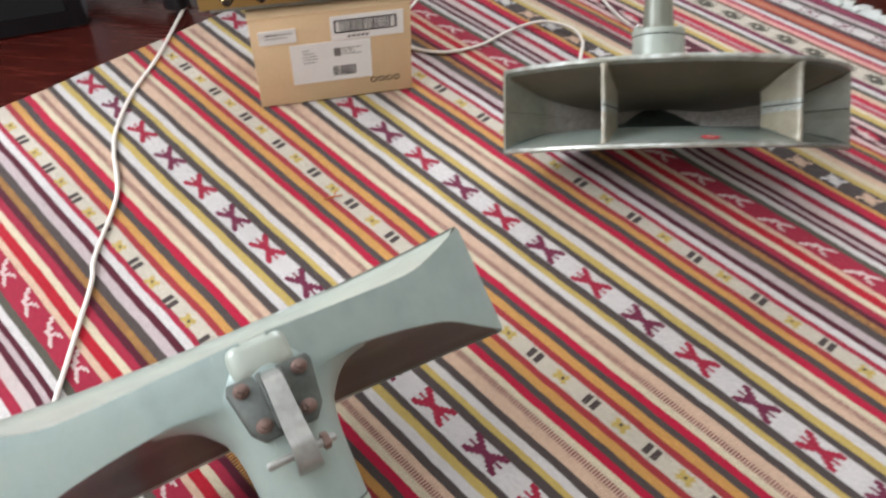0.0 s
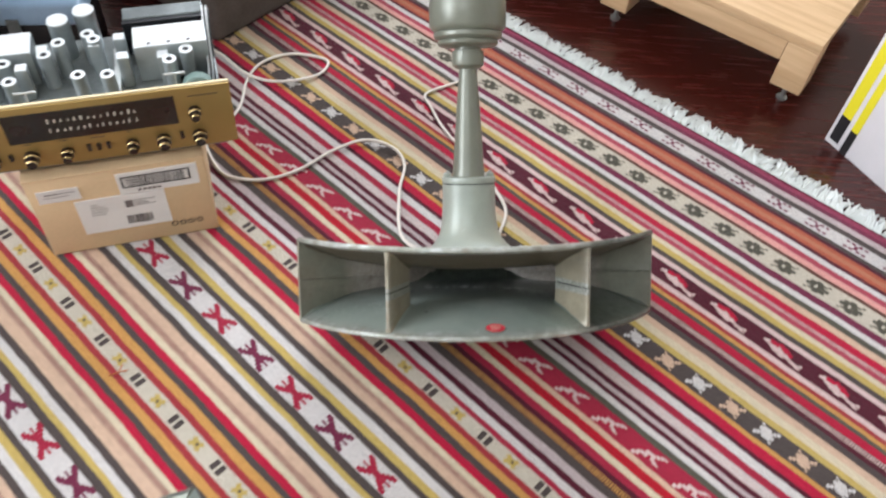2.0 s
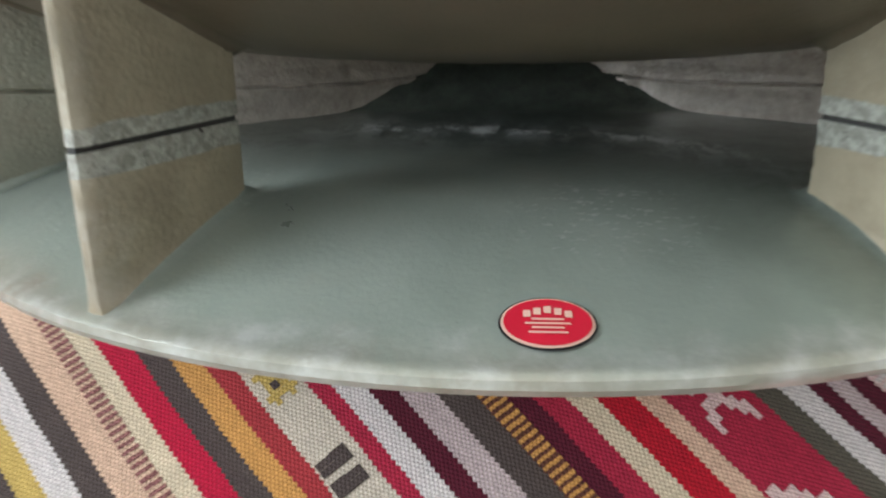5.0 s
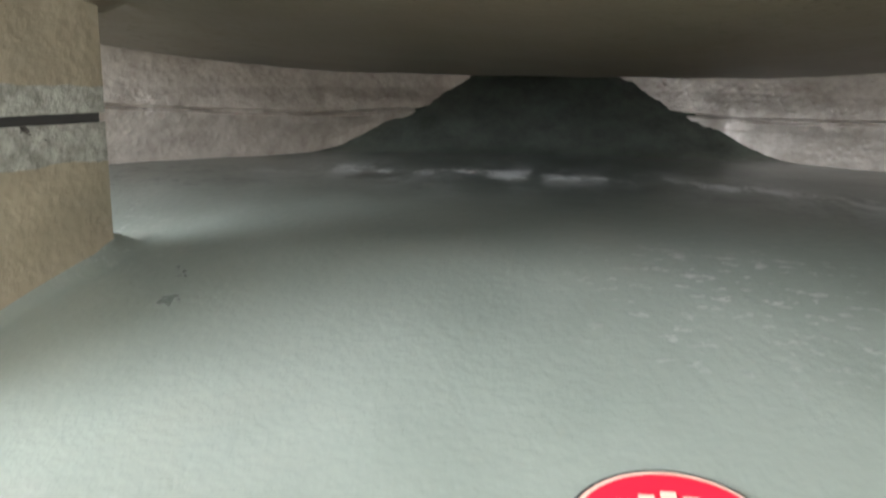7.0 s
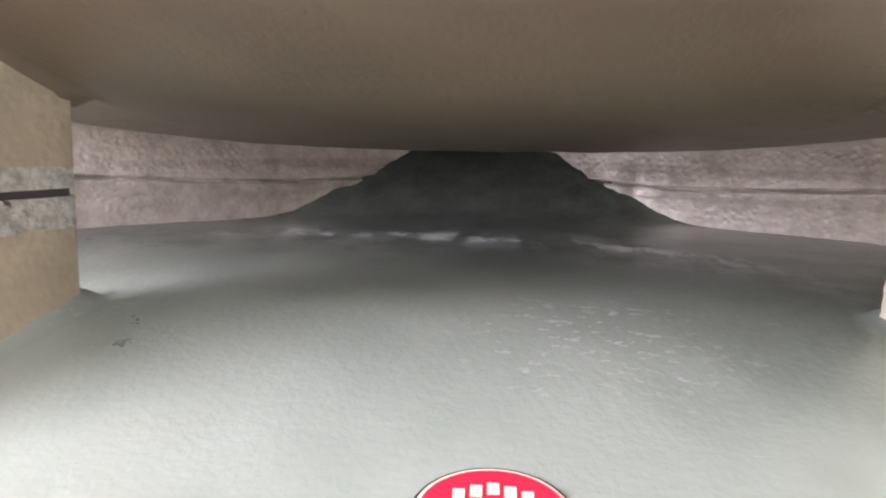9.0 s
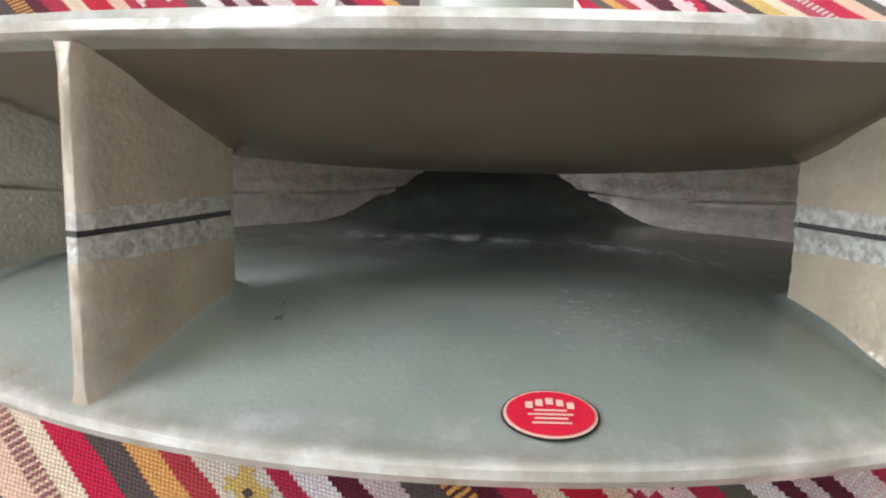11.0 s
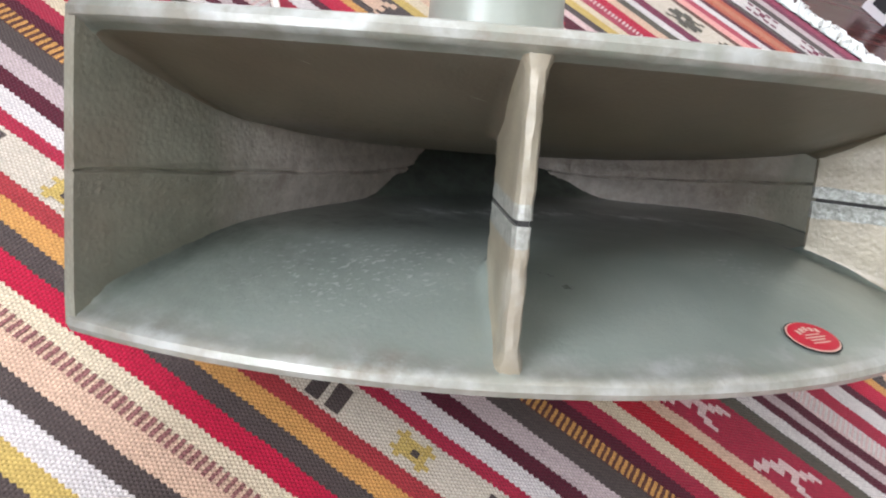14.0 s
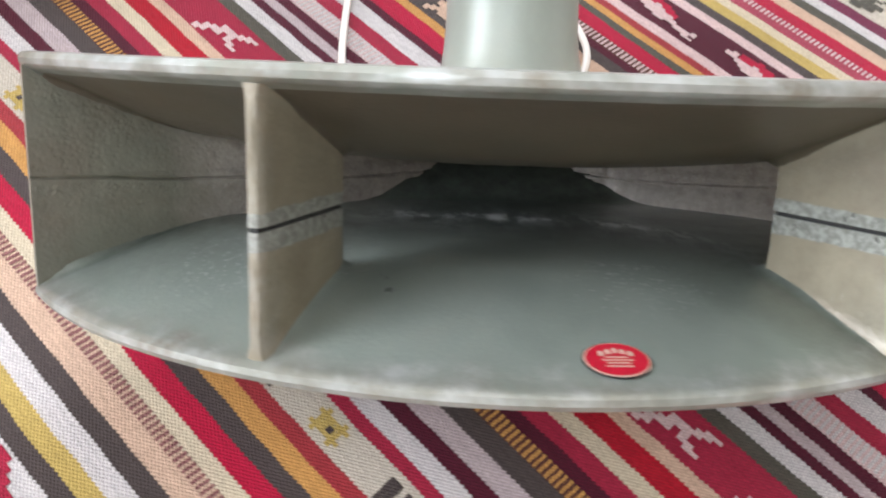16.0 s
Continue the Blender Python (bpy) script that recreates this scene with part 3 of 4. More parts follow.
FLARE_LOW = [(0.004, 0.0255), (0.0865, 0.026), (0.125, 0.0265), (0.154, 0.0267), (0.183, 0.0272), (0.2115, 0.0284), (0.227, 0.0302), (0.24, 0.0332), (0.255, 0.037), (0.269, 0.0413), (0.284, 0.0462),
             (0.296, 0.0505), (0.305, 0.0535), (0.313, 0.0562), (0.32, 0.059)]


def flare(sign, r):
    """Inner half height of the horn at a distance from the arc's centre, smoothed."""
    table = FLARE_UP if sign > 0 else FLARE_LOW
    return (lerp_table(table, r - 0.006) + 2 * lerp_table(table, r) + lerp_table(table, min(r + 0.006, RAD))) / 4 if r < RAD - 0.006 else lerp_table(table, r)


FILLET = 0.007


def throat_ramp(y):
    """The elbow's floor, climbing towards the neck."""
    return (0.6897 * y - 0.0911) / 0.724


def bed(r, y):
    """Inner height of the lower plate: the flare, running smoothly up into the elbow."""
    low, ramp = -flare(-1, r), throat_ramp(y)
    return 0.5 * (low + ramp + math.sqrt((low - ramp) ** 2 + 0.00002))


def seam_level(r):
    """The casting joint lies midway between the two plates."""
    return 0.5 * (flare(1, r) - flare(-1, r)) if r < RAD else 0.0


HORN_1 = Matrix(((0.99456, -0.06713, -0.07962, 0.40669), (0.10352, 0.72096, 0.6852, 1.07646), (0.01141, -0.68972, 0.72399, 0.09251), (0, 0, 0, 1)))


def rounding(d, most=FILLET):
    rho = min(FILLET, most)
    return 0.0 if d >= rho else rho - math.sqrt(max(0.0, rho ** 2 - (rho - max(d, 0.0)) ** 2))


def polar(r, th, z):
    return Vector((r * math.sin(th), ARC_Y - r * math.cos(th), z))


ELBOW_FLAT = [True]


def on_floor(co):
    """The elbow sits flattened on the rug when the horn lies on its back."""
    if ELBOW_FLAT[0]:
        co.y = min(co.y, (0.0925 + 0.724 * co.z - 0.0003) / 0.6897)
    return co


def half_shell(sign):
    """Top or bottom plate of the horn: a flaring sector with a rounded lip."""
    bm = bmesh.new()
    th = set()
    for k in range(61):
        th.add(round(-SPREAD + 2 * SPREAD * k / 60, 5))
    for c in (-FIN_AT, FIN_AT):
        for k in range(-7, 8):
            th.add(round(c + k * 0.006, 5))
    for e in (-SPREAD, SPREAD):
        for k in range(1, 6):
            th.add(round(e - math.copysign(k * 0.005, e), 5))
        th.add(round(e + math.copysign(0.008, e), 5))
    th = sorted(th)
    rs = [0.006 + (0.317 - 0.006) * (k / 47) ** 0.85 for k in range(48)]
    columns = []
    for t in th:
        col = []
        for r in rs:
            lift = rounding(r * (SPREAD - abs(t)), 0.0004 + max(0.0, r - 0.2) * 0.07)
            if r > 0.236:
                lift = max(lift, rounding(r * abs(abs(t) - FIN_AT) - 0.002) * min(1, (r - 0.236) / 0.01))
            lift *= min(1.0, max(0.0, (0.3185 - r) / 0.014))
            h = flare(sign, r) if sign > 0 else -bed(r, ARC_Y - r * math.cos(t))
            col.append((r, h - lift + 0.00035 * noise.noise((r * math.sin(t) * 55, r * math.cos(t) * 55, sign))))
        wob = 0.0006 * noise.noise((t * 6, sign, 0))
        h = flare(sign, RAD)
        col += [(0.3195, h - 0.0005), (0.3218 + wob, h + 0.0015), (0.3222 + wob, h + 0.0045), (0.3205, h + 0.0072), (0.3165, h + 0.0078), (0.312, h + 0.0048)]
        col += [(r, flare(sign, r) + 0.0052) for r in rs[-3::-2]]
        columns.append([bm.verts.new(polar(r, t, sign * z) if k < len(rs) else on_floor(polar(r, t, sign * z))) for k, (r, z) in enumerate(col)])
    neck = Vector((0, NECK_Y))
    for a, b in zip(columns, columns[1:]):
        for i in range(len(a) - 1):
            quad = (a[i], a[i + 1], b[i + 1], b[i])
            mid = sum((q.co for q in quad), Vector()) / 4
            if sign > 0 and (mid.xy - neck).length < 0.036:
                continue
            f = bm.faces.new(quad if sign > 0 else quad[::-1])
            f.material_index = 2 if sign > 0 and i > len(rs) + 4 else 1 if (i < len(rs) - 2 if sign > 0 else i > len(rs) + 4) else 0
    for col, flip in ((columns[0], False), (columns[-1], True)):
        cap = [bm.verts.new(v.co) for v in col]
        bm.faces.new(cap if flip == (sign > 0) else cap[::-1])
    bmesh.ops.recalc_face_normals(bm, faces=bm.faces[:])
    return bm


def side_wall(side, sign):
    """Half the height of an end wall, with the cast joint left rough between the halves."""
    bm = bmesh.new()
    rows, steps = [], 110
    for k in range(steps):
        r = 0.012 + (RAD + 0.001 - 0.012) * k / (steps - 1)
        joint = seam_level(r)
        edge = flare(1, min(r, RAD)) if sign > 0 else bed(min(r, RAD), ARC_Y - r * 0.5)
        if sign < 0:
            edge = min(edge, joint - 0.002)
        tall = abs(edge - joint)
        bow = -0.004 * math.sin(math.pi * k / (steps - 1))
        crude = 0.4 + 1.6 * max(0.0, min(1.0, (0.15 - r) / 0.07))
        row = []
        for off, f in ((0.0018, 0.0), (0.0008, 0.0004), (-0.0006, 0.0013), (0.0, 0.0045), (0.0, 0.3), (0.0, 0.55), (-0.0002, 0.8), (-0.0012, 1.0), (0.0048, 1.0), (0.0055, 0.9), (0.0056, 0.5), (0.0056, 0.0)):
            depth = f if f < 0.01 and off <= 0.003 else f * tall
            inner = off <= 0.003
            if not inner:
                depth = f * abs(sign * flare(sign, min(r, RAD)) - joint)
            if off in (-0.0012, 0.0048):
                depth += 0.005
            z = joint + sign * depth
            fade = (1 - min(1, f) ** 2) if inner else 0.0
            lump = 0.0009 * crude * noise.noise((r * 90, z * 120, side * 3)) + 0.0006 * crude * noise.noise((r * 240, z * 260, side)) if inner and f < 0.9 and r < RAD - 0.006 else 0.0
            if inner and f < 0.001:
                off *= min(1.0, max(0.0, 0.45 + 1.4 * noise.noise((r * 60, side * 5, 0))))
            if inner and 0.0 < f < 0.01:
                lump += 0.0011 * noise.noise((r * 420, f * 900, side * 7)) * min(1.0, crude + 0.3)
            co = polar(r, side * (SPREAD + (off + bow * fade + lump) / r), z)
            row.append(bm.verts.new(co if inner else on_floor(co)))
        rows.append(row)
    for a, b in zip(rows, rows[1:]):
        for i in range(len(a)):
            j = (i + 1) % len(a)
            bm.faces.new((a[i], a[j], b[j], b[i])).material_index = 1 if i >= 8 else 0
    bm.faces.new(rows[0])
    bm.faces.new(rows[-1][::-1])
    bmesh.ops.recalc_face_normals(bm, faces=bm.faces[:])
    return bm


def half_fin(side, sign):
    """Half of a radial divider; a dark slit stays open between the two halves."""
    bm = bmesh.new()
    rng = random.Random(side * 3 + sign)
    levels = []
    for k in range(15):
        f = 1 - (1 - k / 14) ** 1.4
        outline = []
        for r, off in ((0.243, 0.0), (0.2445, 0.0022), (0.250, 0.0028), (0.28, 0.0032), (0.311, 0.0036), (0.3155, 0.0034), (0.3178, 0.0024), (0.3186, 0.0)):
            outline.append((r, off))
        outline += [(r, -off) for r, off in outline[-2:0:-1]]
        row = []
        for r, off in outline:
            top = flare(sign, min(r, RAD)) + 0.001
            z = 0.0011 + sign * SLIT_Z + (top - 0.0011 - sign * SLIT_Z) * f
            wob = rng.uniform(-0.0003, 0.0003)
            foot = max(0.0, (f - 0.8) / 0.2) ** 2.5
            spread = off * (1 + 0.8 * foot) + wob
            front = -0.004 * foot if r < 0.246 else 0.0
            row.append(bm.verts.new(polar(r + front + (wob if off else 0), side * FIN_AT + spread / r, sign * z)))
        levels.append(row)
    for a, b in zip(levels, levels[1:]):
        for i in range(len(a)):
            j = (i + 1) % len(a)
            bm.faces.new((a[i], a[j], b[j], b[i]))
    bm.faces.new(levels[0])
    bm.faces.new(levels[-1][::-1])
    bmesh.ops.recalc_face_normals(bm, faces=bm.faces[:])
    return bm


SKIRT = [(0.0095, 0.1), (0.0115, 0.09), (0.0145, 0.077), (0.0185, 0.063), (0.0235, 0.05), (0.030, 0.0375), (0.038, 0.0262), (0.048, 0.0165), (0.060, 0.0093), (0.075, 0.0044), (0.095, 0.0016), (0.12, 0.0006), (0.1385, 0.0)]


def neck_bm():
    """The elbow and neck: a pipe that flares into the upper plate and closes at the back."""
    bm = bmesh.new()
    segs, rings = 56, []
    back = [(-0.0275, -0.0425), (-0.025, -0.028), (-0.0185, -0.014), (-0.009, -0.005), (0.002, -0.001)]
    for z, f in back + SKIRT:
        ring = []
        for k in range(segs):
            a = 2 * math.pi * k / segs
            front = min(1.0, max(0.0, (math.cos(a) + 0.5) / 1.15))
            r = 0.0442 + (f * front if f > 0 else f)
            x, y = r * math.sin(a), NECK_Y - r * math.cos(a)
            if f > 0.02:
                out = math.hypot(x, ARC_Y - y)
                foot = flare(1, min(out, 0.3)) + 0.0046
                ring.append(bm.verts.new(on_floor(Vector((x, y, foot + max(0.0, z - 0.0095) * 0.93)))))
            else:
                ring.append(bm.verts.new(on_floor(Vector((x, y, z)))))
        rings.append(ring)
    for i, (a, b) in enumerate(zip(rings, rings[1:])):
        for k in range(segs):
            mid = 2 * math.pi * (k + 0.5) / segs
            if i < 5 and math.cos(mid) > -0.45:
                continue
            bm.faces.new((a[k], a[(k + 1) % segs], b[(k + 1) % segs], b[k]))
    bmesh.ops.recalc_face_normals(bm, faces=bm.faces[:])
    return bm


AXIS = Matrix.Translation((0, NECK_Y, 0))


def make_horn(name, m, label, with_bracket):
    ELBOW_FLAT[0] = not with_bracket
    root = thing(name, m, label, "loudspeaker horn", group="horn loudspeakers")
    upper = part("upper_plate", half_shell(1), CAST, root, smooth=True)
    upper.data.materials.append(CAST_AGED_SHADE)
    # the second horn's downward face takes the tone with shade painted in
    upper.data.materials.append(CAST_UNDERSHADE if with_bracket else CAST_OUTER)
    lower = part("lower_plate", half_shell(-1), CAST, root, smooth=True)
    lower.data.materials.append(CAST_OUTER)
    for sign, plate in ((1, upper), (-1, lower)):
        for side in (-1, 1):
            part("end_wall", side_wall(side, sign), CAST_ROUGH, plate, smooth=True).data.materials.append(CAST_SIDE)
            part("divider_fin", half_fin(side, sign), CAST_FIN, plate, smooth=True)
    # a dark strip added in each open slit stands for the shade inside
    for side in (-1, 1):
        m = Matrix.Translation((0, ARC_Y, 0)) @ pose(0, 0, 0, 0, 0, -90 + side * math.degrees(FIN_AT))
        part("slit_gasket", box_bm(0.246, 0.3175, -0.0021, 0.0021, SLIT_Z - 0.0013, SLIT_Z + 0.0013, m=m), SEAM, root)
    neck = part("neck", neck_bm(), CAST_SIDE if with_bracket else CAST_OUTER, root, smooth=True)
    part("collar", lathe_bm([(0.036, 0.1385), (0.0442, 0.1387), (0.0447, 0.1400), (0.0449, 0.1480), (0.0443, 0.149), (0.02, 0.1495)], 48, AXIS), CAST_OUTER, neck, smooth=True)
    part("joint_line", lathe_bm([(0.0438, 0.1372), (0.0445, 0.1372), (0.0445, 0.1388), (0.0438, 0.1388)], 48, AXIS), SEAM, neck)
    for side in (-1, 1):
        lug = box_bm(-0.006, 0.006, -0.009, 0.009, 0.147, 0.156, 0.0015, 2, AXIS @ Matrix.Translation((side * 0.036, 0, 0)))
        part("lug", lug, CAST_OUTER, neck, smooth=True)
        part("screw_head", lathe_bm([(0.003, 0.155), (0.0032, 0.1585), (0.002, 0.1595)], 10, AXIS @ Matrix.Translation((side * 0.036, -0.002, 0))), STEEL, neck)
    part("tube", lathe_bm([(0.0285, 0.1485), (0.027, 0.153), (0.0262, 0.16), (0.0232, 0.21), (0.0198, 0.26), (0.017, 0.295), (0.0152, 0.318), (0.0152, 0.33)], 40, AXIS), DRIVER, root, smooth=True)
    part("coupling", lathe_bm([(0.0155, 0.327), (0.021, 0.329), (0.0258, 0.333), (0.0268, 0.338), (0.0268, 0.349), (0.0262, 0.3515), (0.026, 0.353), (0.0262, 0.356), (0.022, 0.357), (0.022, 0.366)], 40, AXIS), DRIVER, root, smooth=True)
    driver = part("driver_housing", lathe_bm([(0.022, 0.362), (0.046, 0.364), (0.05, 0.367), (0.0505, 0.371), (0.048, 0.374), (0.054, 0.376), (0.0565, 0.379), (0.0565, 0.385), (0.0545, 0.387), (0.0605, 0.391), (0.0632, 0.396),
                  (0.0635, 0.432), (0.0625, 0.437), (0.057, 0.441)], 48, AXIS), DRIVER, root, smooth=True)
    part("end_cap", lathe_bm([(0.057, 0.44), (0.0565, 0.448), (0.053, 0.452), (0.02, 0.455), (0.004, 0.4555)], 40, AXIS), CAST_OUTER, driver, smooth=True)
    if with_bracket:
        make_bracket(root)
    return root


def sticker_bm(rx, ry, lift, x0, y0, segs=40):
    """An oval laid on the lower plate's curve."""
    bm = bmesh.new()
    rings = []
    for f in (0.0, 0.35, 0.7, 1.0):
        ring = []
        for k in range(segs if f else 1):
            a = 2 * math.pi * k / segs
            x, y = x0 + rx * f * math.cos(a), y0 + ry * f * math.sin(a)
            r = math.hypot(x, ARC_Y - y)
            ring.append(bm.verts.new((x, y, -flare(-1, r) + lift)))
        rings.append(ring)
    for k in range(segs):
        bm.faces.new((rings[0][0], rings[1][k], rings[1][(k + 1) % segs]))
    for a, b in zip(rings[1:], rings[2:]):
        for k in range(segs):
            bm.faces.new((a[k], b[k], b[(k + 1) % segs], a[(k + 1) % segs]))
    return bm


def strip_on_plate(cells, lift):
    bm = bmesh.new()
    for x0, x1, y0, y1 in cells:
        vs = []
        for x, y in ((x0, y0), (x1, y0), (x1, y1), (x0, y1)):
            r = math.hypot(x, ARC_Y - y)
            vs.append(bm.verts.new((x, y, -flare(-1, r) + lift)))
        bm.faces.new(vs)
    bmesh.ops.recalc_face_normals(bm, faces=bm.faces[:])
    return bm


def make_bracket(root):
    """Bolted three-cornered plate with a clamp arm on the back of the elbow."""
    m = Matrix.Translation((0, 0.1590, 0.030)) @ pose(0, 0, 0, -8, 0, 0) @ Matrix.Diagonal((0.92, 1.0, 0.8, 1.0))
    bm = bmesh.new()
    outline = [(-0.040, -0.036), (0.040, -0.036), (0.043, -0.028), (0.036, 0.022), (0.026, 0.036), (-0.026, 0.036), (-0.036, 0.022), (-0.043, -0.028)]
    low, high = [[bm.verts.new(m @ Vector((x, y, z))) for x, z in outline] for y in (-0.006, 0.008)]
    bm.faces.new(low)
    bm.faces.new(high[::-1])
    for k in range(len(low)):
        j = (k + 1) % len(low)
        bm.faces.new((low[k], low[j], high[j], high[k]))
    bmesh.ops.recalc_face_normals(bm, faces=bm.faces[:])
    bmesh.ops.bevel(bm, geom=bm.edges[:], offset=0.0016, segments=2, profile=0.5, affect="EDGES")
    plate = part("bracket", bm, BRACKET, root, "dull dark grey bolted bracket", smooth=True)
    part("bracket_seat", box_bm(-0.031, 0.031, -0.05, 0.009, -0.0765, -0.028, 0.014, 5, m), CAST_OUTER, plate, smooth=True)
    for x, z in ((-0.029, -0.024), (0.029, -0.024), (-0.022, 0.02), (0.022, 0.02)):
        part("bolt", lathe_bm([(0.0085, 0), (0.0085, 0.0015), (0.007, 0.0018), (0.0072, 0.006), (0.0062, 0.007), (0.0042, 0.0072), (0.0038, 0.013), (0.001, 0.0135)], 12, m @ Matrix.Translation((x, 0.008, z)) @ pose(0, 0, 0, -90, 0, 0)), RUST, plate)
    for x in (-0.01, 0.01):
        part("rib", box_bm(x - 0.0025, x + 0.0025, 0.006, 0.02, -0.034, 0.03, 0.001, 2, m), BRACKET, plate, smooth=True)
    bm = bmesh.new()
    way = smooth_path([(0.0, 0.014, -0.03), (0.0, 0.024, -0.02), (0.0, 0.026, 0.0), (0.0, 0.026, 0.03), (0.0, 0.03, 0.056), (0.0, 0.022, 0.076), (0.0, 0.01, 0.082)], 5)
    rings = []
    for k, p in enumerate(way):
        along = (way[min(k + 1, len(way) - 1)] - way[max(k - 1, 0)]).normalized()
        out = Vector((1, 0, 0)).cross(along).normalized() * 0.0028
        half = 0.0085 + 0.004 * k / len(way)
        rings.append([bm.verts.new(m @ (p + Vector((x, 0, 0)) + out * d)) for x, d in ((-half, 0.7), (-half + 0.0015, 1), (half - 0.0015, 1), (half, 0.7), (half, -1), (-half, -1))])
    for a, b in zip(rings, rings[1:]):
        for k in range(6):
            bm.faces.new((a[k], a[(k + 1) % 6], b[(k + 1) % 6], b[k]))
    bm.faces.new(rings[0][::-1])
    bm.faces.new(rings[-1])
    bmesh.ops.recalc_face_normals(bm, faces=bm.faces[:])
    part("clamp_arm", bm, STEEL, plate, "dull grey flat metal strap", smooth=True)
    part("clamp_pin", lathe_bm([(0.003, -0.036), (0.0048, -0.034), (0.0048, 0.03), (0.003, 0.032)], 12, m @ Matrix.Translation((0, 0.02, 0.062)) @ pose(0, 0, 0, 0, 90, 0)), STEEL, plate, smooth=True)
    part("pin_nut", lathe_bm([(0.0095, 0.018), (0.0095, 0.024), (0.006, 0.025)], 6, m @ Matrix.Translation((0, 0.02, 0.062)) @ pose(0, 0, 0, 0, 90, 0)), RUST, plate)


horn = make_horn("horn_loudspeaker", HORN_1, "worn grey-green cast sectoral horn with driver resting on the rug", False)
plate = [c for c in horn.children if c.name.startswith("lower_plate")][0]
LABEL_Y = -0.142
st = part("sticker", sticker_bm(0.0152, 0.0114, 0.0008, 0.0064, LABEL_Y), BLACK, plate, "round red and black maker's sticker", smooth=True)
st2 = part("sticker_rim", sticker_bm(0.0145, 0.0107, 0.0011, 0.0064, LABEL_Y), STICKER_PALE, plate, smooth=True)
st3 = part("sticker_face", sticker_bm(0.0136, 0.0099, 0.0014, 0.0064, LABEL_Y), STICKER_RED, plate, smooth=True)
bars = []
for k in range(5):
    x = 0.0064 - 0.0075 + k * 0.0032
    lift_y = LABEL_Y + 0.0048 - 0.0012 * abs(k - 2) ** 1.3 * 0.6
    bars.append((x, x + 0.0023, lift_y - 0.0014, lift_y + 0.0016))
for k, (w, y) in enumerate(((0.005, 0.0008), (0.007, -0.001), (0.005, -0.0028), (0.006, -0.0048))):
    bars.append((0.0064 - w, 0.0064 + w, LABEL_Y + y - 0.0004, LABEL_Y + y + 0.0004))
part("sticker_print", strip_on_plate(bars, 0.0017), STICKER_PALE, plate)

# the second horn lies mouth down on the rug
HORN_2 = Matrix(((0.8178, 0.3189, 0.479, -0.1203), (0.5755, -0.4587, -0.6771, 0.4463), (0.0038, 0.8294, -0.5587, 0.1901), (0, 0, 0, 1)))
make_horn("horn_loudspeaker", HORN_2, "grey-green cast sectoral horn lying mouth down on the rug", True)

# ---- carton and radio receiver ----
CARTON = pose(-0.1685, 1.1715, 0.001, 0, 0, 18.0)


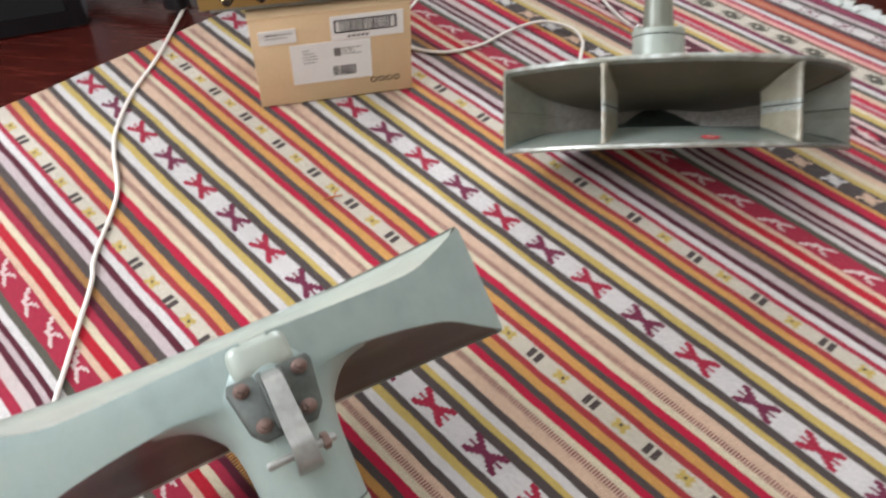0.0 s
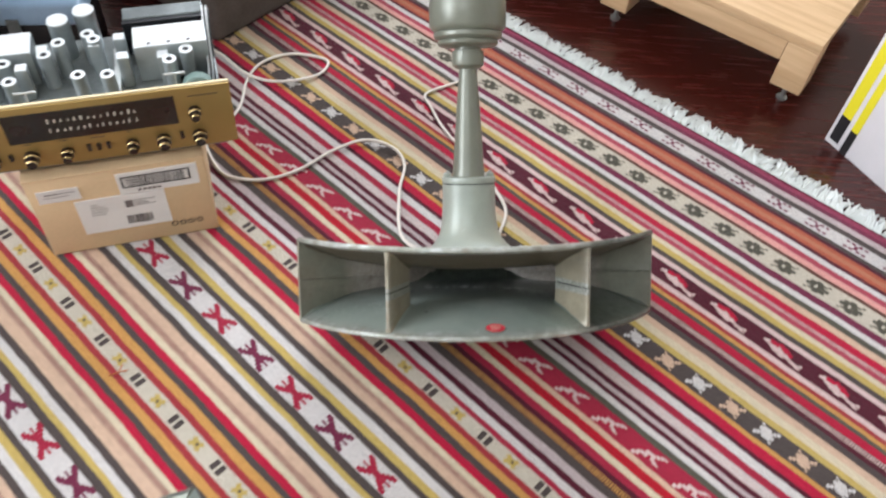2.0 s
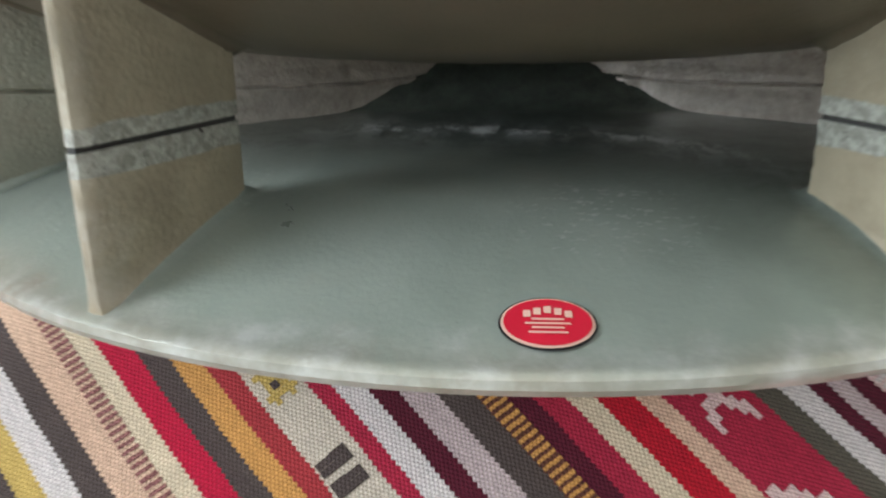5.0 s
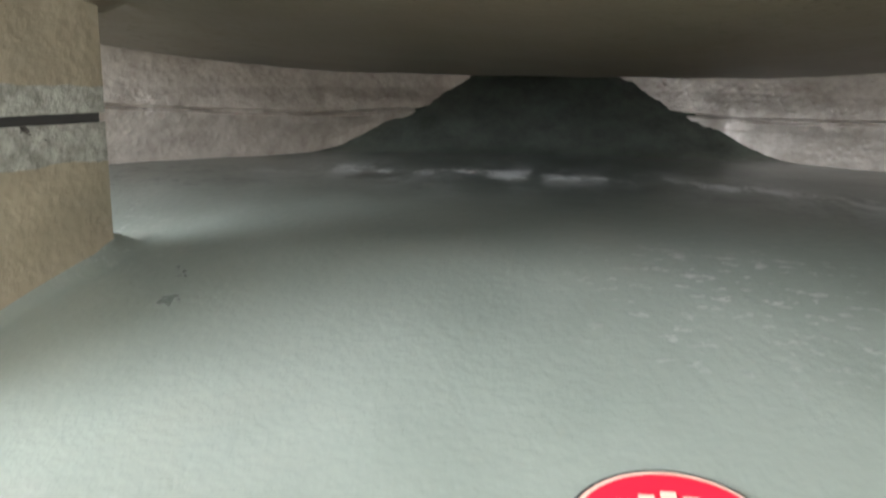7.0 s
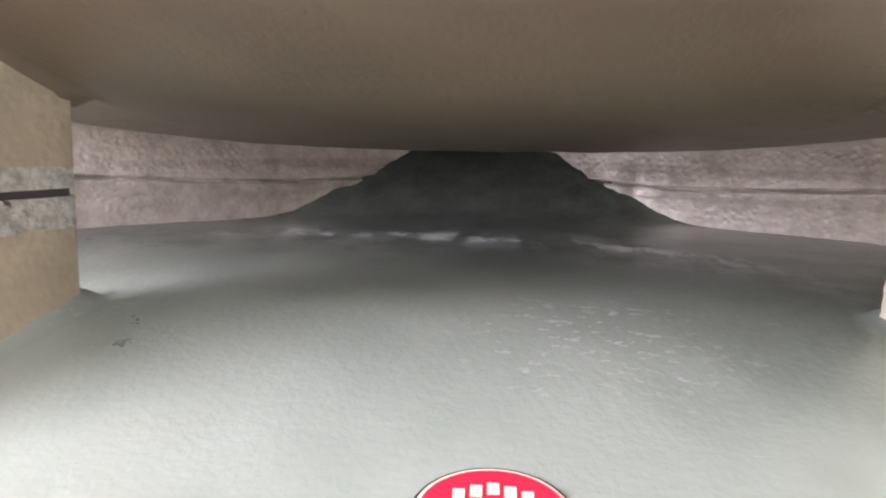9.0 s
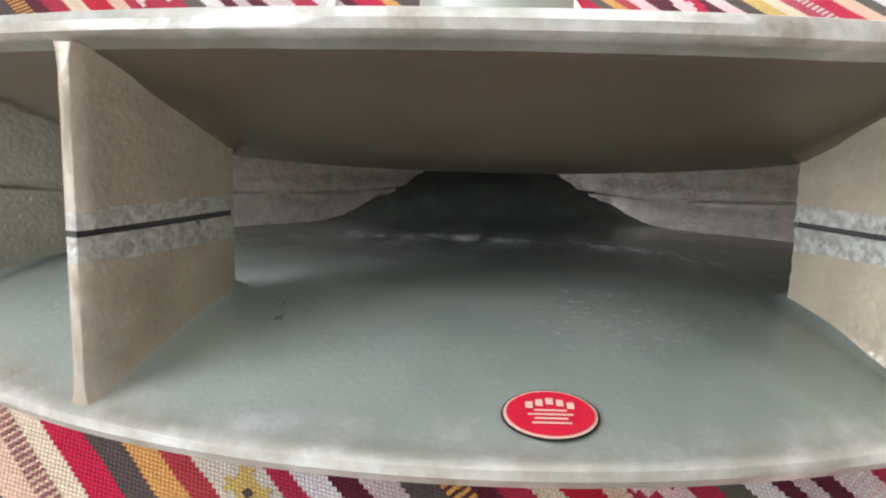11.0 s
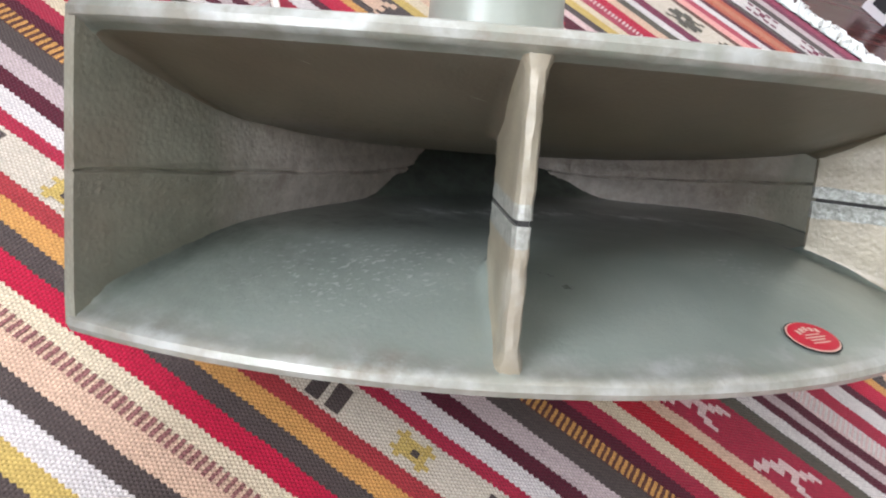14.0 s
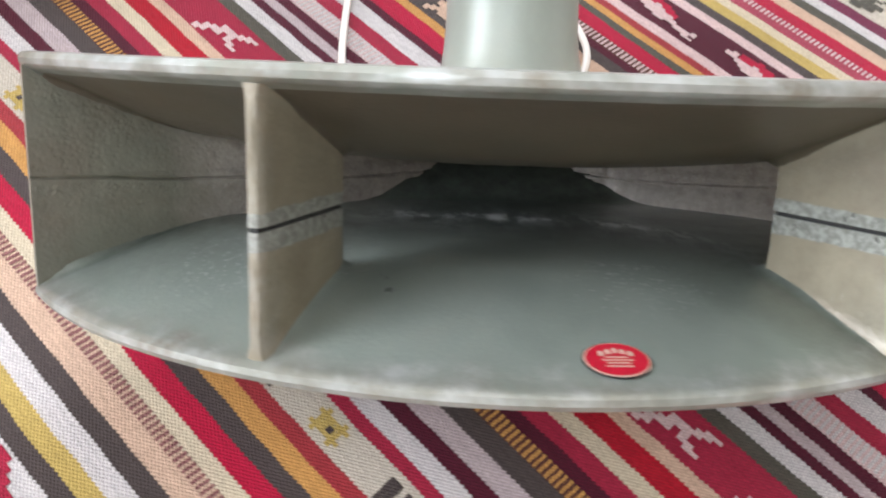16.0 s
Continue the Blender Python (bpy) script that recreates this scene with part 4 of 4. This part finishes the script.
def make_carton():
    root = thing("cardboard_carton", CARTON, "pale wood-grain cardboard carton with white shipping labels on the rug", "box")
    w, d, h = 0.135, 0.20, 0.178
    body = part("body", box_bm(-w, w, 0, d, 0, h - 0.003, 0.0015), CARD, root, smooth=True)
    part("lid_flap", box_bm(-w - 0.001, w + 0.001, -0.001, d / 2 - 0.0008, h - 0.003, h, 0.0008), CARD, root)
    part("lid_flap", box_bm(-w - 0.001, w + 0.001, d / 2 + 0.0008, d + 0.001, h - 0.003, h, 0.0008), CARD, root)
    for x0, x1, z0, z1 in ((-0.074, 0.064, 0.040, 0.119), (-0.122, -0.06, 0.126, 0.152), (-0.002, 0.122, 0.1205, 0.166)):
        part("paper_label", box_bm(x0, x1, -0.0016, 0.0, z0, z1), PAPER, body)

    def bars(name, cells, mat, y=-0.0021):
        bm = bmesh.new()
        for x0, x1, z0, z1 in cells:
            bm.faces.new([bm.verts.new(p) for p in ((x0, y, z0), (x1, y, z0), (x1, y, z1), (x0, y, z1))])
        part(name, bm, mat, body, kind="stuff")

    rng = random.Random(4)
    # framed barcode
    x0, x1, z0, z1 = 0.004, 0.110, 0.134, 0.159
    bars("barcode_frame", [(x0, x1, z0, z0 + 0.0026), (x0, x1, z1 - 0.0026, z1), (x0, x0 + 0.003, z0 + 0.0026, z1 - 0.0026), (x1 - 0.003, x1, z0 + 0.0026, z1 - 0.0026)], BLACK)
    code, x = [], x0 + 0.008
    while x < x1 - 0.01:
        w_ = rng.choice((0.0008, 0.0012, 0.0022))
        code.append((x, x + w_, z0 + 0.003, z1 - 0.003))
        x += w_ + rng.choice((0.0008, 0.0014, 0.002))
    bars("barcode", code, BLACK)
    code, x = [], -0.004
    while x < 0.034:
        w_ = rng.choice((0.001, 0.0016, 0.0024))
        code.append((x, x + w_, 0.05, 0.07))
        x += w_ + rng.choice((0.0009, 0.0014))
    bars("barcode", code, BLACK)
    lines = [(-0.112, -0.09, 0.143, 0.1455), (-0.088, -0.066, 0.1438, 0.145), (-0.112, -0.075, 0.137, 0.1382)]
    for k in range(5):
        lines.append((-0.054, -0.054 + rng.uniform(0.012, 0.026), 0.106 - k * 0.006, 0.1072 - k * 0.006))
    for k in range(4):
        lines.append((0.014, 0.014 + rng.uniform(0.018, 0.034), 0.104 - k * 0.004, 0.1052 - k * 0.004))
    lines += [(0.026 + 0.0075 * k, 0.0315 + 0.0075 * k, 0.1245, 0.1295) for k in range(5)]
    bars("print_line", lines, PRINT, -0.0023)
    bars("print_block", [(0.0, 0.012, 0.09, 0.106)], PRINT, -0.0024)
    # maker's mark as plain shapes
    mark = bmesh.new()
    for k in range(4):
        ring = lathe_bm([(0.0038, 0.0), (0.0056, 0.0), (0.0056, 0.0004), (0.0038, 0.0004)], 16, Matrix.Translation((0.066 + k * 0.0138, -0.0005, 0.031)) @ pose(0, 0, 0, 90, 0, 0), cap=False)
        me = bpy.data.meshes.new("tmp")
        ring.to_mesh(me)
        ring.free()
        mark.from_mesh(me)
        bpy.data.meshes.remove(me)
    part("printed_mark", mark, PRINT_DARK, body)
    return root


make_carton()
RECEIVER = pose(-0.178, 1.182, 0.1795, 0, 0, 17.2)


def make_receiver():
    root = thing("radio_receiver", RECEIVER, "vintage valve radio with gold faceplate, open chassis, on a carton", "radio")
    fw, fz0, fz1 = 0.2, 0.016, 0.132
    part("faceplate", box_bm(-fw, fw, -0.004, 0.001, fz0, fz1, 0.001), GOLD, root, smooth=True)
    face = root.children[0]
    part("plate_rim", box_bm(-fw, fw, 0.0008, 0.0055, fz1 - 0.004, fz1 + 0.0015, 0.0006), CREAM_EDGE, root)

    def fx(f):
        return -fw + 2 * fw * f

    def fz(f):
        return fz0 + (fz1 - fz0) * f

    dial = part("dial_window", box_bm(fx(0.195), fx(0.795), -0.0052, -0.0035, fz(0.44), fz(0.9), 0.0005), DIAL, face, "dark tuning dial window")
    bm = bmesh.new()
    rng = random.Random(11)
    for row, z in enumerate((0.72, 0.57)):
        for k in range(14):
            x = fx(0.345 + 0.3 * k / 13) + rng.uniform(-0.001, 0.001)
            w, h = rng.uniform(0.0016, 0.0032), rng.uniform(0.0045, 0.0085)
            bm.faces.new([bm.verts.new(p) for p in ((x, -0.0057, fz(z)), (x + w, -0.0057, fz(z)), (x + w, -0.0057, fz(z) + h), (x, -0.0057, fz(z) + h))])
    part("dial_print", bm, DIAL_PRINT, dial)
    for x in (0.25, 0.735):
        part("dial_meter", box_bm(fx(x) - 0.014, fx(x) + 0.014, -0.0056, -0.0052, fz(0.6), fz(0.74)), KNOB, dial)
    for f, z, big in ((0.115, 0.64, 0), (0.115, 0.19, 1), (0.25, 0.2, 1), (0.375, 0.2, 0), (0.61, 0.2, 0), (0.725, 0.2, 1), (0.86, 0.2, 1), (0.86, 0.62, 0)):
        at = Matrix.Translation((fx(f), -0.004, fz(z))) @ pose(0, 0, 0, 90, 0, 0)
        r = 0.0112 if big else 0.0094
        knob = part("knob", lathe_bm([(r, 0.0), (r, 0.008), (r * 0.92, 0.0095), (r * 0.72, 0.010), (r * 0.72, 0.018), (r * 0.62, 0.0195), (0.002, 0.0196)], 22, at), KNOB, face, smooth=True)
        part("knob_ring", lathe_bm([(r * 1.03, 0.0065), (r * 1.05, 0.0085), (r * 0.95, 0.0098)], 22, at, cap=False), KNOB_RING, knob, smooth=True)
        part("knob_ring", lathe_bm([(r * 0.74, 0.0165), (r * 0.76, 0.018), (r * 0.66, 0.0197)], 22, at, cap=False), KNOB_RING, knob, smooth=True)
    for f in (0.18, 0.455, 0.49, 0.525, 0.795):
        part("slide_switch", box_bm(fx(f) - 0.003, fx(f) + 0.003, -0.0075, -0.004, fz(0.18), fz(0.29), 0.0006), KNOB, face)
    bm = bmesh.new()
    for f0, f1, z in ((0.845, 0.955, 0.86), (0.47, 0.52, 0.38), (0.1, 0.13, 0.42), (0.235, 0.265, 0.4), (0.36, 0.39, 0.4), (0.6, 0.62, 0.4)):
        bm.faces.new([bm.verts.new(p) for p in ((fx(f0), -0.0043, fz(z)), (fx(f1), -0.0043, fz(z)), (fx(f1), -0.0043, fz(z) + 0.0016), (fx(f0), -0.0043, fz(z) + 0.0016))])
    part("face_print", bm, PRINT_DARK, face, kind="stuff")
    # open chassis
    deck = part("chassis", box_bm(-0.185, 0.185, 0.006, 0.25, 0.004, 0.05, 0.002), CHASSIS, root, smooth=True)
    for x in (-0.1855, 0.1825):
        part("side_rail", box_bm(x, x + 0.003, 0.006, 0.25, 0.05, 0.085, 0.0008), CHASSIS, root)
    for x in (-0.17, 0.165):
        for y in (0.05, 0.22):
            part("foot", lathe_bm([(0.009, 0.0), (0.01, 0.004)], 14, Matrix.Translation((x * 0.7, y, 0))), BLACK_PAINT, root)

    def can(x, y, r, h, ring=True):
        at = Matrix.Translation((x, y, 0.05))
        c = part("valve_can", lathe_bm([(r, 0), (r, h - 0.003), (r * 1.02, h - 0.002), (r * 1.02, h)], 22, at), CAN, root, smooth=True)
        if ring:
            part("can_rim", lathe_bm([(r * 1.02, h), (r * 1.0, h + 0.0015), (r * 0.5, h + 0.0015), (r * 0.45, h - 0.004)], 22, at, cap=False), CAN_TOP, c, smooth=True)
            # flat black disc, painted for the shade inside the hollow top
            part("can_hole", lathe_bm([(r * 0.5, h + 0.0002), (r * 0.1, h + 0.0004)], 16, at), BLACK, c)
        else:
            part("can_rim", lathe_bm([(r * 1.02, h), (r * 0.98, h + 0.002), (r * 0.1, h + 0.0025)], 22, at), CAN_TOP, c, smooth=True)

    for x, y, h in ((-0.15, 0.126, 0.062), (-0.124, 0.128, 0.06), (-0.113, 0.082, 0.062), (-0.066, 0.14, 0.06), (-0.045, 0.163, 0.062), (0.007, 0.163, 0.062), (-0.003, 0.186, 0.056),
                    (-0.016, 0.08, 0.062), (0.026, 0.074, 0.062), (0.144, 0.112, 0.062), (0.118, 0.09, 0.064)):
        can(x, y, 0.0105, h)
    can(-0.045, 0.212, 0.0165, 0.068, False)
    can(-0.005, 0.226, 0.0165, 0.072, False)

    def crate(name, x0, x1, y0, y1, h, mat, top):
        b = part(name, box_bm(x0, x1, y0, y1, 0.05, 0.05 + h, 0.002), mat, root, smooth=True)
        # thin sheet that carries the same painted brightness on the box top
        part("top_plate", box_bm(x0 + 0.001, x1 - 0.001, y0 + 0.001, y1 - 0.001, 0.05 + h, 0.0512 + h), top, b)
        return b

    crate("transformer_box", -0.18, -0.085, 0.145, 0.198, 0.062, CAN, CAN_TOP)
    right = crate("tuner_box", 0.066, 0.178, 0.122, 0.175, 0.066, CAN, CAN_TOP)
    for x in (0.09, 0.12, 0.15):
        # black disc laid on the plate for the dark of a hole
        part("screw_hole", lathe_bm([(0.003, 0), (0.002, 0.0004)], 10, Matrix.Translation((x, 0.13, 0.1174))), BLACK, right)
    for x, y in ((-0.071, 0.16), (0.006, 0.16), (0.044, 0.17), (0.048, 0.122), (0.108, 0.114), (-0.1, 0.12)):
        crate("coil_can", x - 0.009, x + 0.009, y - 0.009, y + 0.009, 0.056, CAN, CAN_TOP)
    for x, y in ((-0.149, 0.046), (0.153, 0.062)):
        at = Matrix.Translation((x, y, 0.05)) @ pose(0, 0, 0.022, 72, 0, 0)
        part("dial_pulley", lathe_bm([(0.023, -0.016), (0.0245, -0.012), (0.0245, 0.012), (0.021, 0.014), (0.009, 0.0135), (0.008, 0.018), (0.003, 0.0185)], 26, at), TEAL, root, smooth=True)
    for x, y in ((-0.094, 0.066), (0.122, 0.07)):
        part("wire_bracket", box_bm(x - 0.016, x + 0.016, y - 0.001, y + 0.001, 0.1, 0.103), CAN_TOP, root)
        part("wire_bracket", box_bm(x - 0.001, x + 0.001, y - 0.001, y + 0.001, 0.05, 0.1), CAN_TOP, root)
    part("centre_rail", box_bm(0.027, 0.036, 0.09, 0.2, 0.05, 0.062, 0.001), CAN_TOP, root)
    part("rear_frame", box_bm(0.05, 0.18, 0.196, 0.204, 0.05, 0.11, 0.001), BLACK_PAINT, root)
    part("rear_cover", box_bm(0.052, 0.178, 0.206, 0.236, 0.05, 0.112, 0.002), CHASSIS, root)
    wires = random.Random(3)
    for k in range(4):
        x = 0.183 - 0.003 * k
        pts = [(x, 0.24 - 0.01 * k, 0.055), (x + 0.004, 0.22, 0.1 + wires.uniform(0, 0.02)), (x + 0.002, 0.17, 0.108), (x, 0.11, 0.08), (x - 0.004, 0.08, 0.055)]
        part("wire", sweep_bm(smooth_path(pts, 5), 0.0016, 6), CAN_TOP if k % 2 else BLACK_PAINT, root, smooth=True)
    return root


make_receiver()


# ---- flexes on the rug ----
def flex(pts, label, radius=0.0028, name="power_flex", mat=None):
    pts = [(x, y, z + 0.003) for x, y, z in pts]
    return tagged(part(name, sweep_bm(smooth_path(pts, 10), radius, 8), mat or CABLE, smooth=True), label, "cable", group="cables")


flex([(-0.53, 1.47, 0.0), (-0.528, 1.423, 0.0), (-0.528, 1.258, 0), (-0.538, 1.15, 0), (-0.532, 1.05, 0), (-0.514, 0.984, 0), (-0.474, 0.886, 0), (-0.461, 0.754, 0), (-0.447, 0.704, 0), (-0.431, 0.584, 0), (-0.41, 0.42, 0)],
     "ivory flex trailing across the striped rug", 0.0035)
flex([(-0.12, 1.44, 0.0), (-0.085, 1.375, 0.0), (-0.051, 1.337, 0), (0.011, 1.33, 0), (0.075, 1.36, 0), (0.136, 1.416, 0.003), (0.195, 1.448, 0.005), (0.25, 1.432, 0.004), (0.273, 1.39, 0.002), (0.268, 1.325, 0), (0.278, 1.222, 0), (0.321, 1.188, 0),
      (0.35, 1.18, 0)], "ivory flex looping from the radio to the horn", 0.003)
flex([(-0.08, 1.46, 0), (-0.06, 1.525, 0), (-0.061, 1.593, 0), (-0.047, 1.648, 0), (-0.012, 1.683, 0), (0.034, 1.695, 0), (0.093, 1.68, 0), (0.078, 1.63, 0.002), (0.001, 1.6, 0.003), (-0.064, 1.616, 0.005), (-0.126, 1.675, 0), (-0.17, 1.7, 0)],
     "ivory flex lying in a loop behind the radio", 0.003)
flex([(0.39, 1.44, 0), (0.412, 1.403, 0), (0.443, 1.35, 0), (0.464, 1.294, 0), (0.45, 1.234, 0)], "short ivory flex under the horn's neck", 0.003)
flex([(0.38, 1.65, 0), (0.344, 1.627, 0), (0.303, 1.596, 0), (0.318, 1.555, 0), (0.34, 1.506, 0), (0.37, 1.46, 0)], "ivory flex bending behind the horn's tube", 0.0026)

# a dry twig on the rug
tw = bmesh.new()
c = Vector(rug(0.590, -0.715, 0.003))
for a, b in (((-0.012, -0.006, 0), (0.016, 0.004, 0.003)), ((0.002, -0.001, 0.001), (0.006, 0.013, 0.004))):
    piece = sweep_bm([c + Vector(a), c + (Vector(a) + Vector(b)) / 2 + Vector((0, 0.001, 0.001)), c + Vector(b)], 0.0011, 6)
    me = bpy.data.meshes.new("tmp")
    piece.to_mesh(me)
    piece.free()
    tw.from_mesh(me)
    bpy.data.meshes.remove(me)
tagged(part("twig", tw, varied("dry_orange_twig", (168, 92, 44), 0.8), smooth=True), "small dry orange-brown twig on the rug", "twig")

# ---- round the rug ----
BENCH = pose(1.067, 1.629, FLOOR_Z, 0, 0, math.degrees(math.atan2(0.577, -0.817)))


def make_bench():
    """Low open media bench; local x runs along its front, y to the front."""
    root = thing("media_bench", BENCH, "pale beech low bench on short legs with metal feet", "bench")
    ln, dp = 1.3, 0.42
    part("front_rail", box_bm(0.066, ln - 0.066, -0.022, 0.0, 0.105, 0.15, 0.0012), BEECH, root, smooth=True)
    part("shelf_board", box_bm(0.0, ln, -dp, 0.001, 0.15, 0.172, 0.002), BEECH, root, smooth=True)
    for x in (0.0, 0.41, ln - 0.065):
        for y in (0.0, -dp + 0.065):
            leg = part("leg", box_bm(x, x + 0.065, y - 0.065, y, 0.046, 0.15, 0.0015), BEECH, root, smooth=True)
            part("metal_foot", lathe_bm([(0.011, 0.0), (0.012, 0.004), (0.0055, 0.007), (0.005, 0.03), (0.009, 0.031), (0.009, 0.047)], 14, Matrix.Translation((x + 0.034, y - 0.034, 0))), STEEL, leg, smooth=True)
    return root


make_bench()
BOARD = pose(1.122, 1.556, FLOOR_Z, 0, 0, math.degrees(math.atan2(-0.85, 0.52)))


def make_panel():
    root = thing("packing_panel", BOARD, "white upright panel with yellow tape along one edge", "panel")
    part("sheet", box_bm(0.0, 0.7, 0.0, 0.035, 0.0, 0.9, 0.002), WHITE_BOARD, root, smooth=True)
    for x0, x1, z in ((0.008, 0.03, 0.075), (0.04, 0.056, 0.06)):
        tape = part("yellow_tape", box_bm(x0, x1, -0.0012, 0.0, z, 0.86), YELLOW, root)
        part("tape_end", box_bm(x0, x1, -0.0012, 0.0, z - 0.062, z - 0.001), BLACK, tape, "black end of the tape")
    return root


make_panel()
tagged(part("instrument_case", box_bm(-0.5, 0.0, 0.0, 0.9, 0.0, 0.24, 0.02, 3, pose(-0.145, 1.71, FLOOR_Z + 0.001, 0, 0, -40)), GREY_CASE, smooth=True), "grey-brown cloth-covered case on the floor behind the radio", "case")


def make_stand():
    root = thing("black_stand", pose(-0.543, 1.432, FLOOR_Z), "black painted steel stand with round legs", "stand")
    for x, y in ((0, 0), (-0.5, 0.12), (-0.35, 0.6), (0.15, 0.5)):
        part("leg", lathe_bm([(0.006, 0.0), (0.006, 0.012), (0.024, 0.014), (0.026, 0.018), (0.026, 0.62), (0.02, 0.625)], 24, Matrix.Translation((x, y, 0))), BLACK_PAINT, root, smooth=True)
    part("crossbar", sweep_bm([Vector((0, 0, 0.05)), Vector((-0.25, 0.06, 0.05)), Vector((-0.5, 0.12, 0.05))], 0.012, 10), BLACK_PAINT, root, smooth=True)
    part("tray", box_bm(-0.75, 0.25, -0.1, 0.75, 0.625, 0.65, 0.006, 2), BLACK_PAINT, root, smooth=True)
    return root


make_stand()


def make_speaker():
    root = thing("loudspeaker_cabinet", pose(-0.70, 1.36, FLOOR_Z + 0.001, 0, 0, 24), "black boxy loudspeaker cabinet standing on the dark floor", "loudspeaker")
    body = part("cabinet", box_bm(-0.42, 0.0, 0.0, 0.4, 0.0, 0.55, 0.006, 2), BLACK_PAINT, root, smooth=True)
    part("grille", box_bm(-0.39, -0.03, -0.008, 0.0, 0.04, 0.51, 0.003, 2), varied("black_grille_cloth", (18, 18, 20), 0.95), body)
    return root


make_speaker()


def make_basin():
    root = thing("plastic_basin", pose(-0.80, 1.87, FLOOR_Z + 0.001), "pale cream round plastic basin with a grey rim on the floor", "basin")
    part("bowl", lathe_bm([(0.10, 0.0), (0.125, 0.004), (0.15, 0.05), (0.162, 0.10), (0.158, 0.10), (0.146, 0.052), (0.12, 0.012), (0.02, 0.01)], 48), BASIN, root, smooth=True)
    part("rim", lathe_bm([(0.158, 0.098), (0.172, 0.098), (0.175, 0.103), (0.171, 0.109), (0.16, 0.108), (0.157, 0.103)], 48, cap=False), CHASSIS, root, "grey rolled rim", smooth=True)
    return root


def make_crate():
    root = thing("storage_crate", pose(-0.455, 1.66, FLOOR_Z + 0.001, 0, 0, 8), "pale blue plastic storage crate with a dark base", "crate")
    base = part("base", box_bm(-0.085, 0.085, -0.07, 0.07, 0.0, 0.115, 0.005, 2), BLACK_PAINT, root, smooth=True)
    part("lid", box_bm(-0.09, 0.09, -0.075, 0.075, 0.116, 0.165, 0.008, 3), BLUE, root, smooth=True)
    for x in (-0.04, 0.04):
        part("catch", box_bm(x - 0.012, x + 0.012, -0.08, -0.0755, 0.10, 0.135, 0.0015), CHASSIS, root)
    return root


BASIN = varied("cream_basin_plastic", (212, 206, 188), 0.4, amount=0.06)
make_basin()
make_crate()
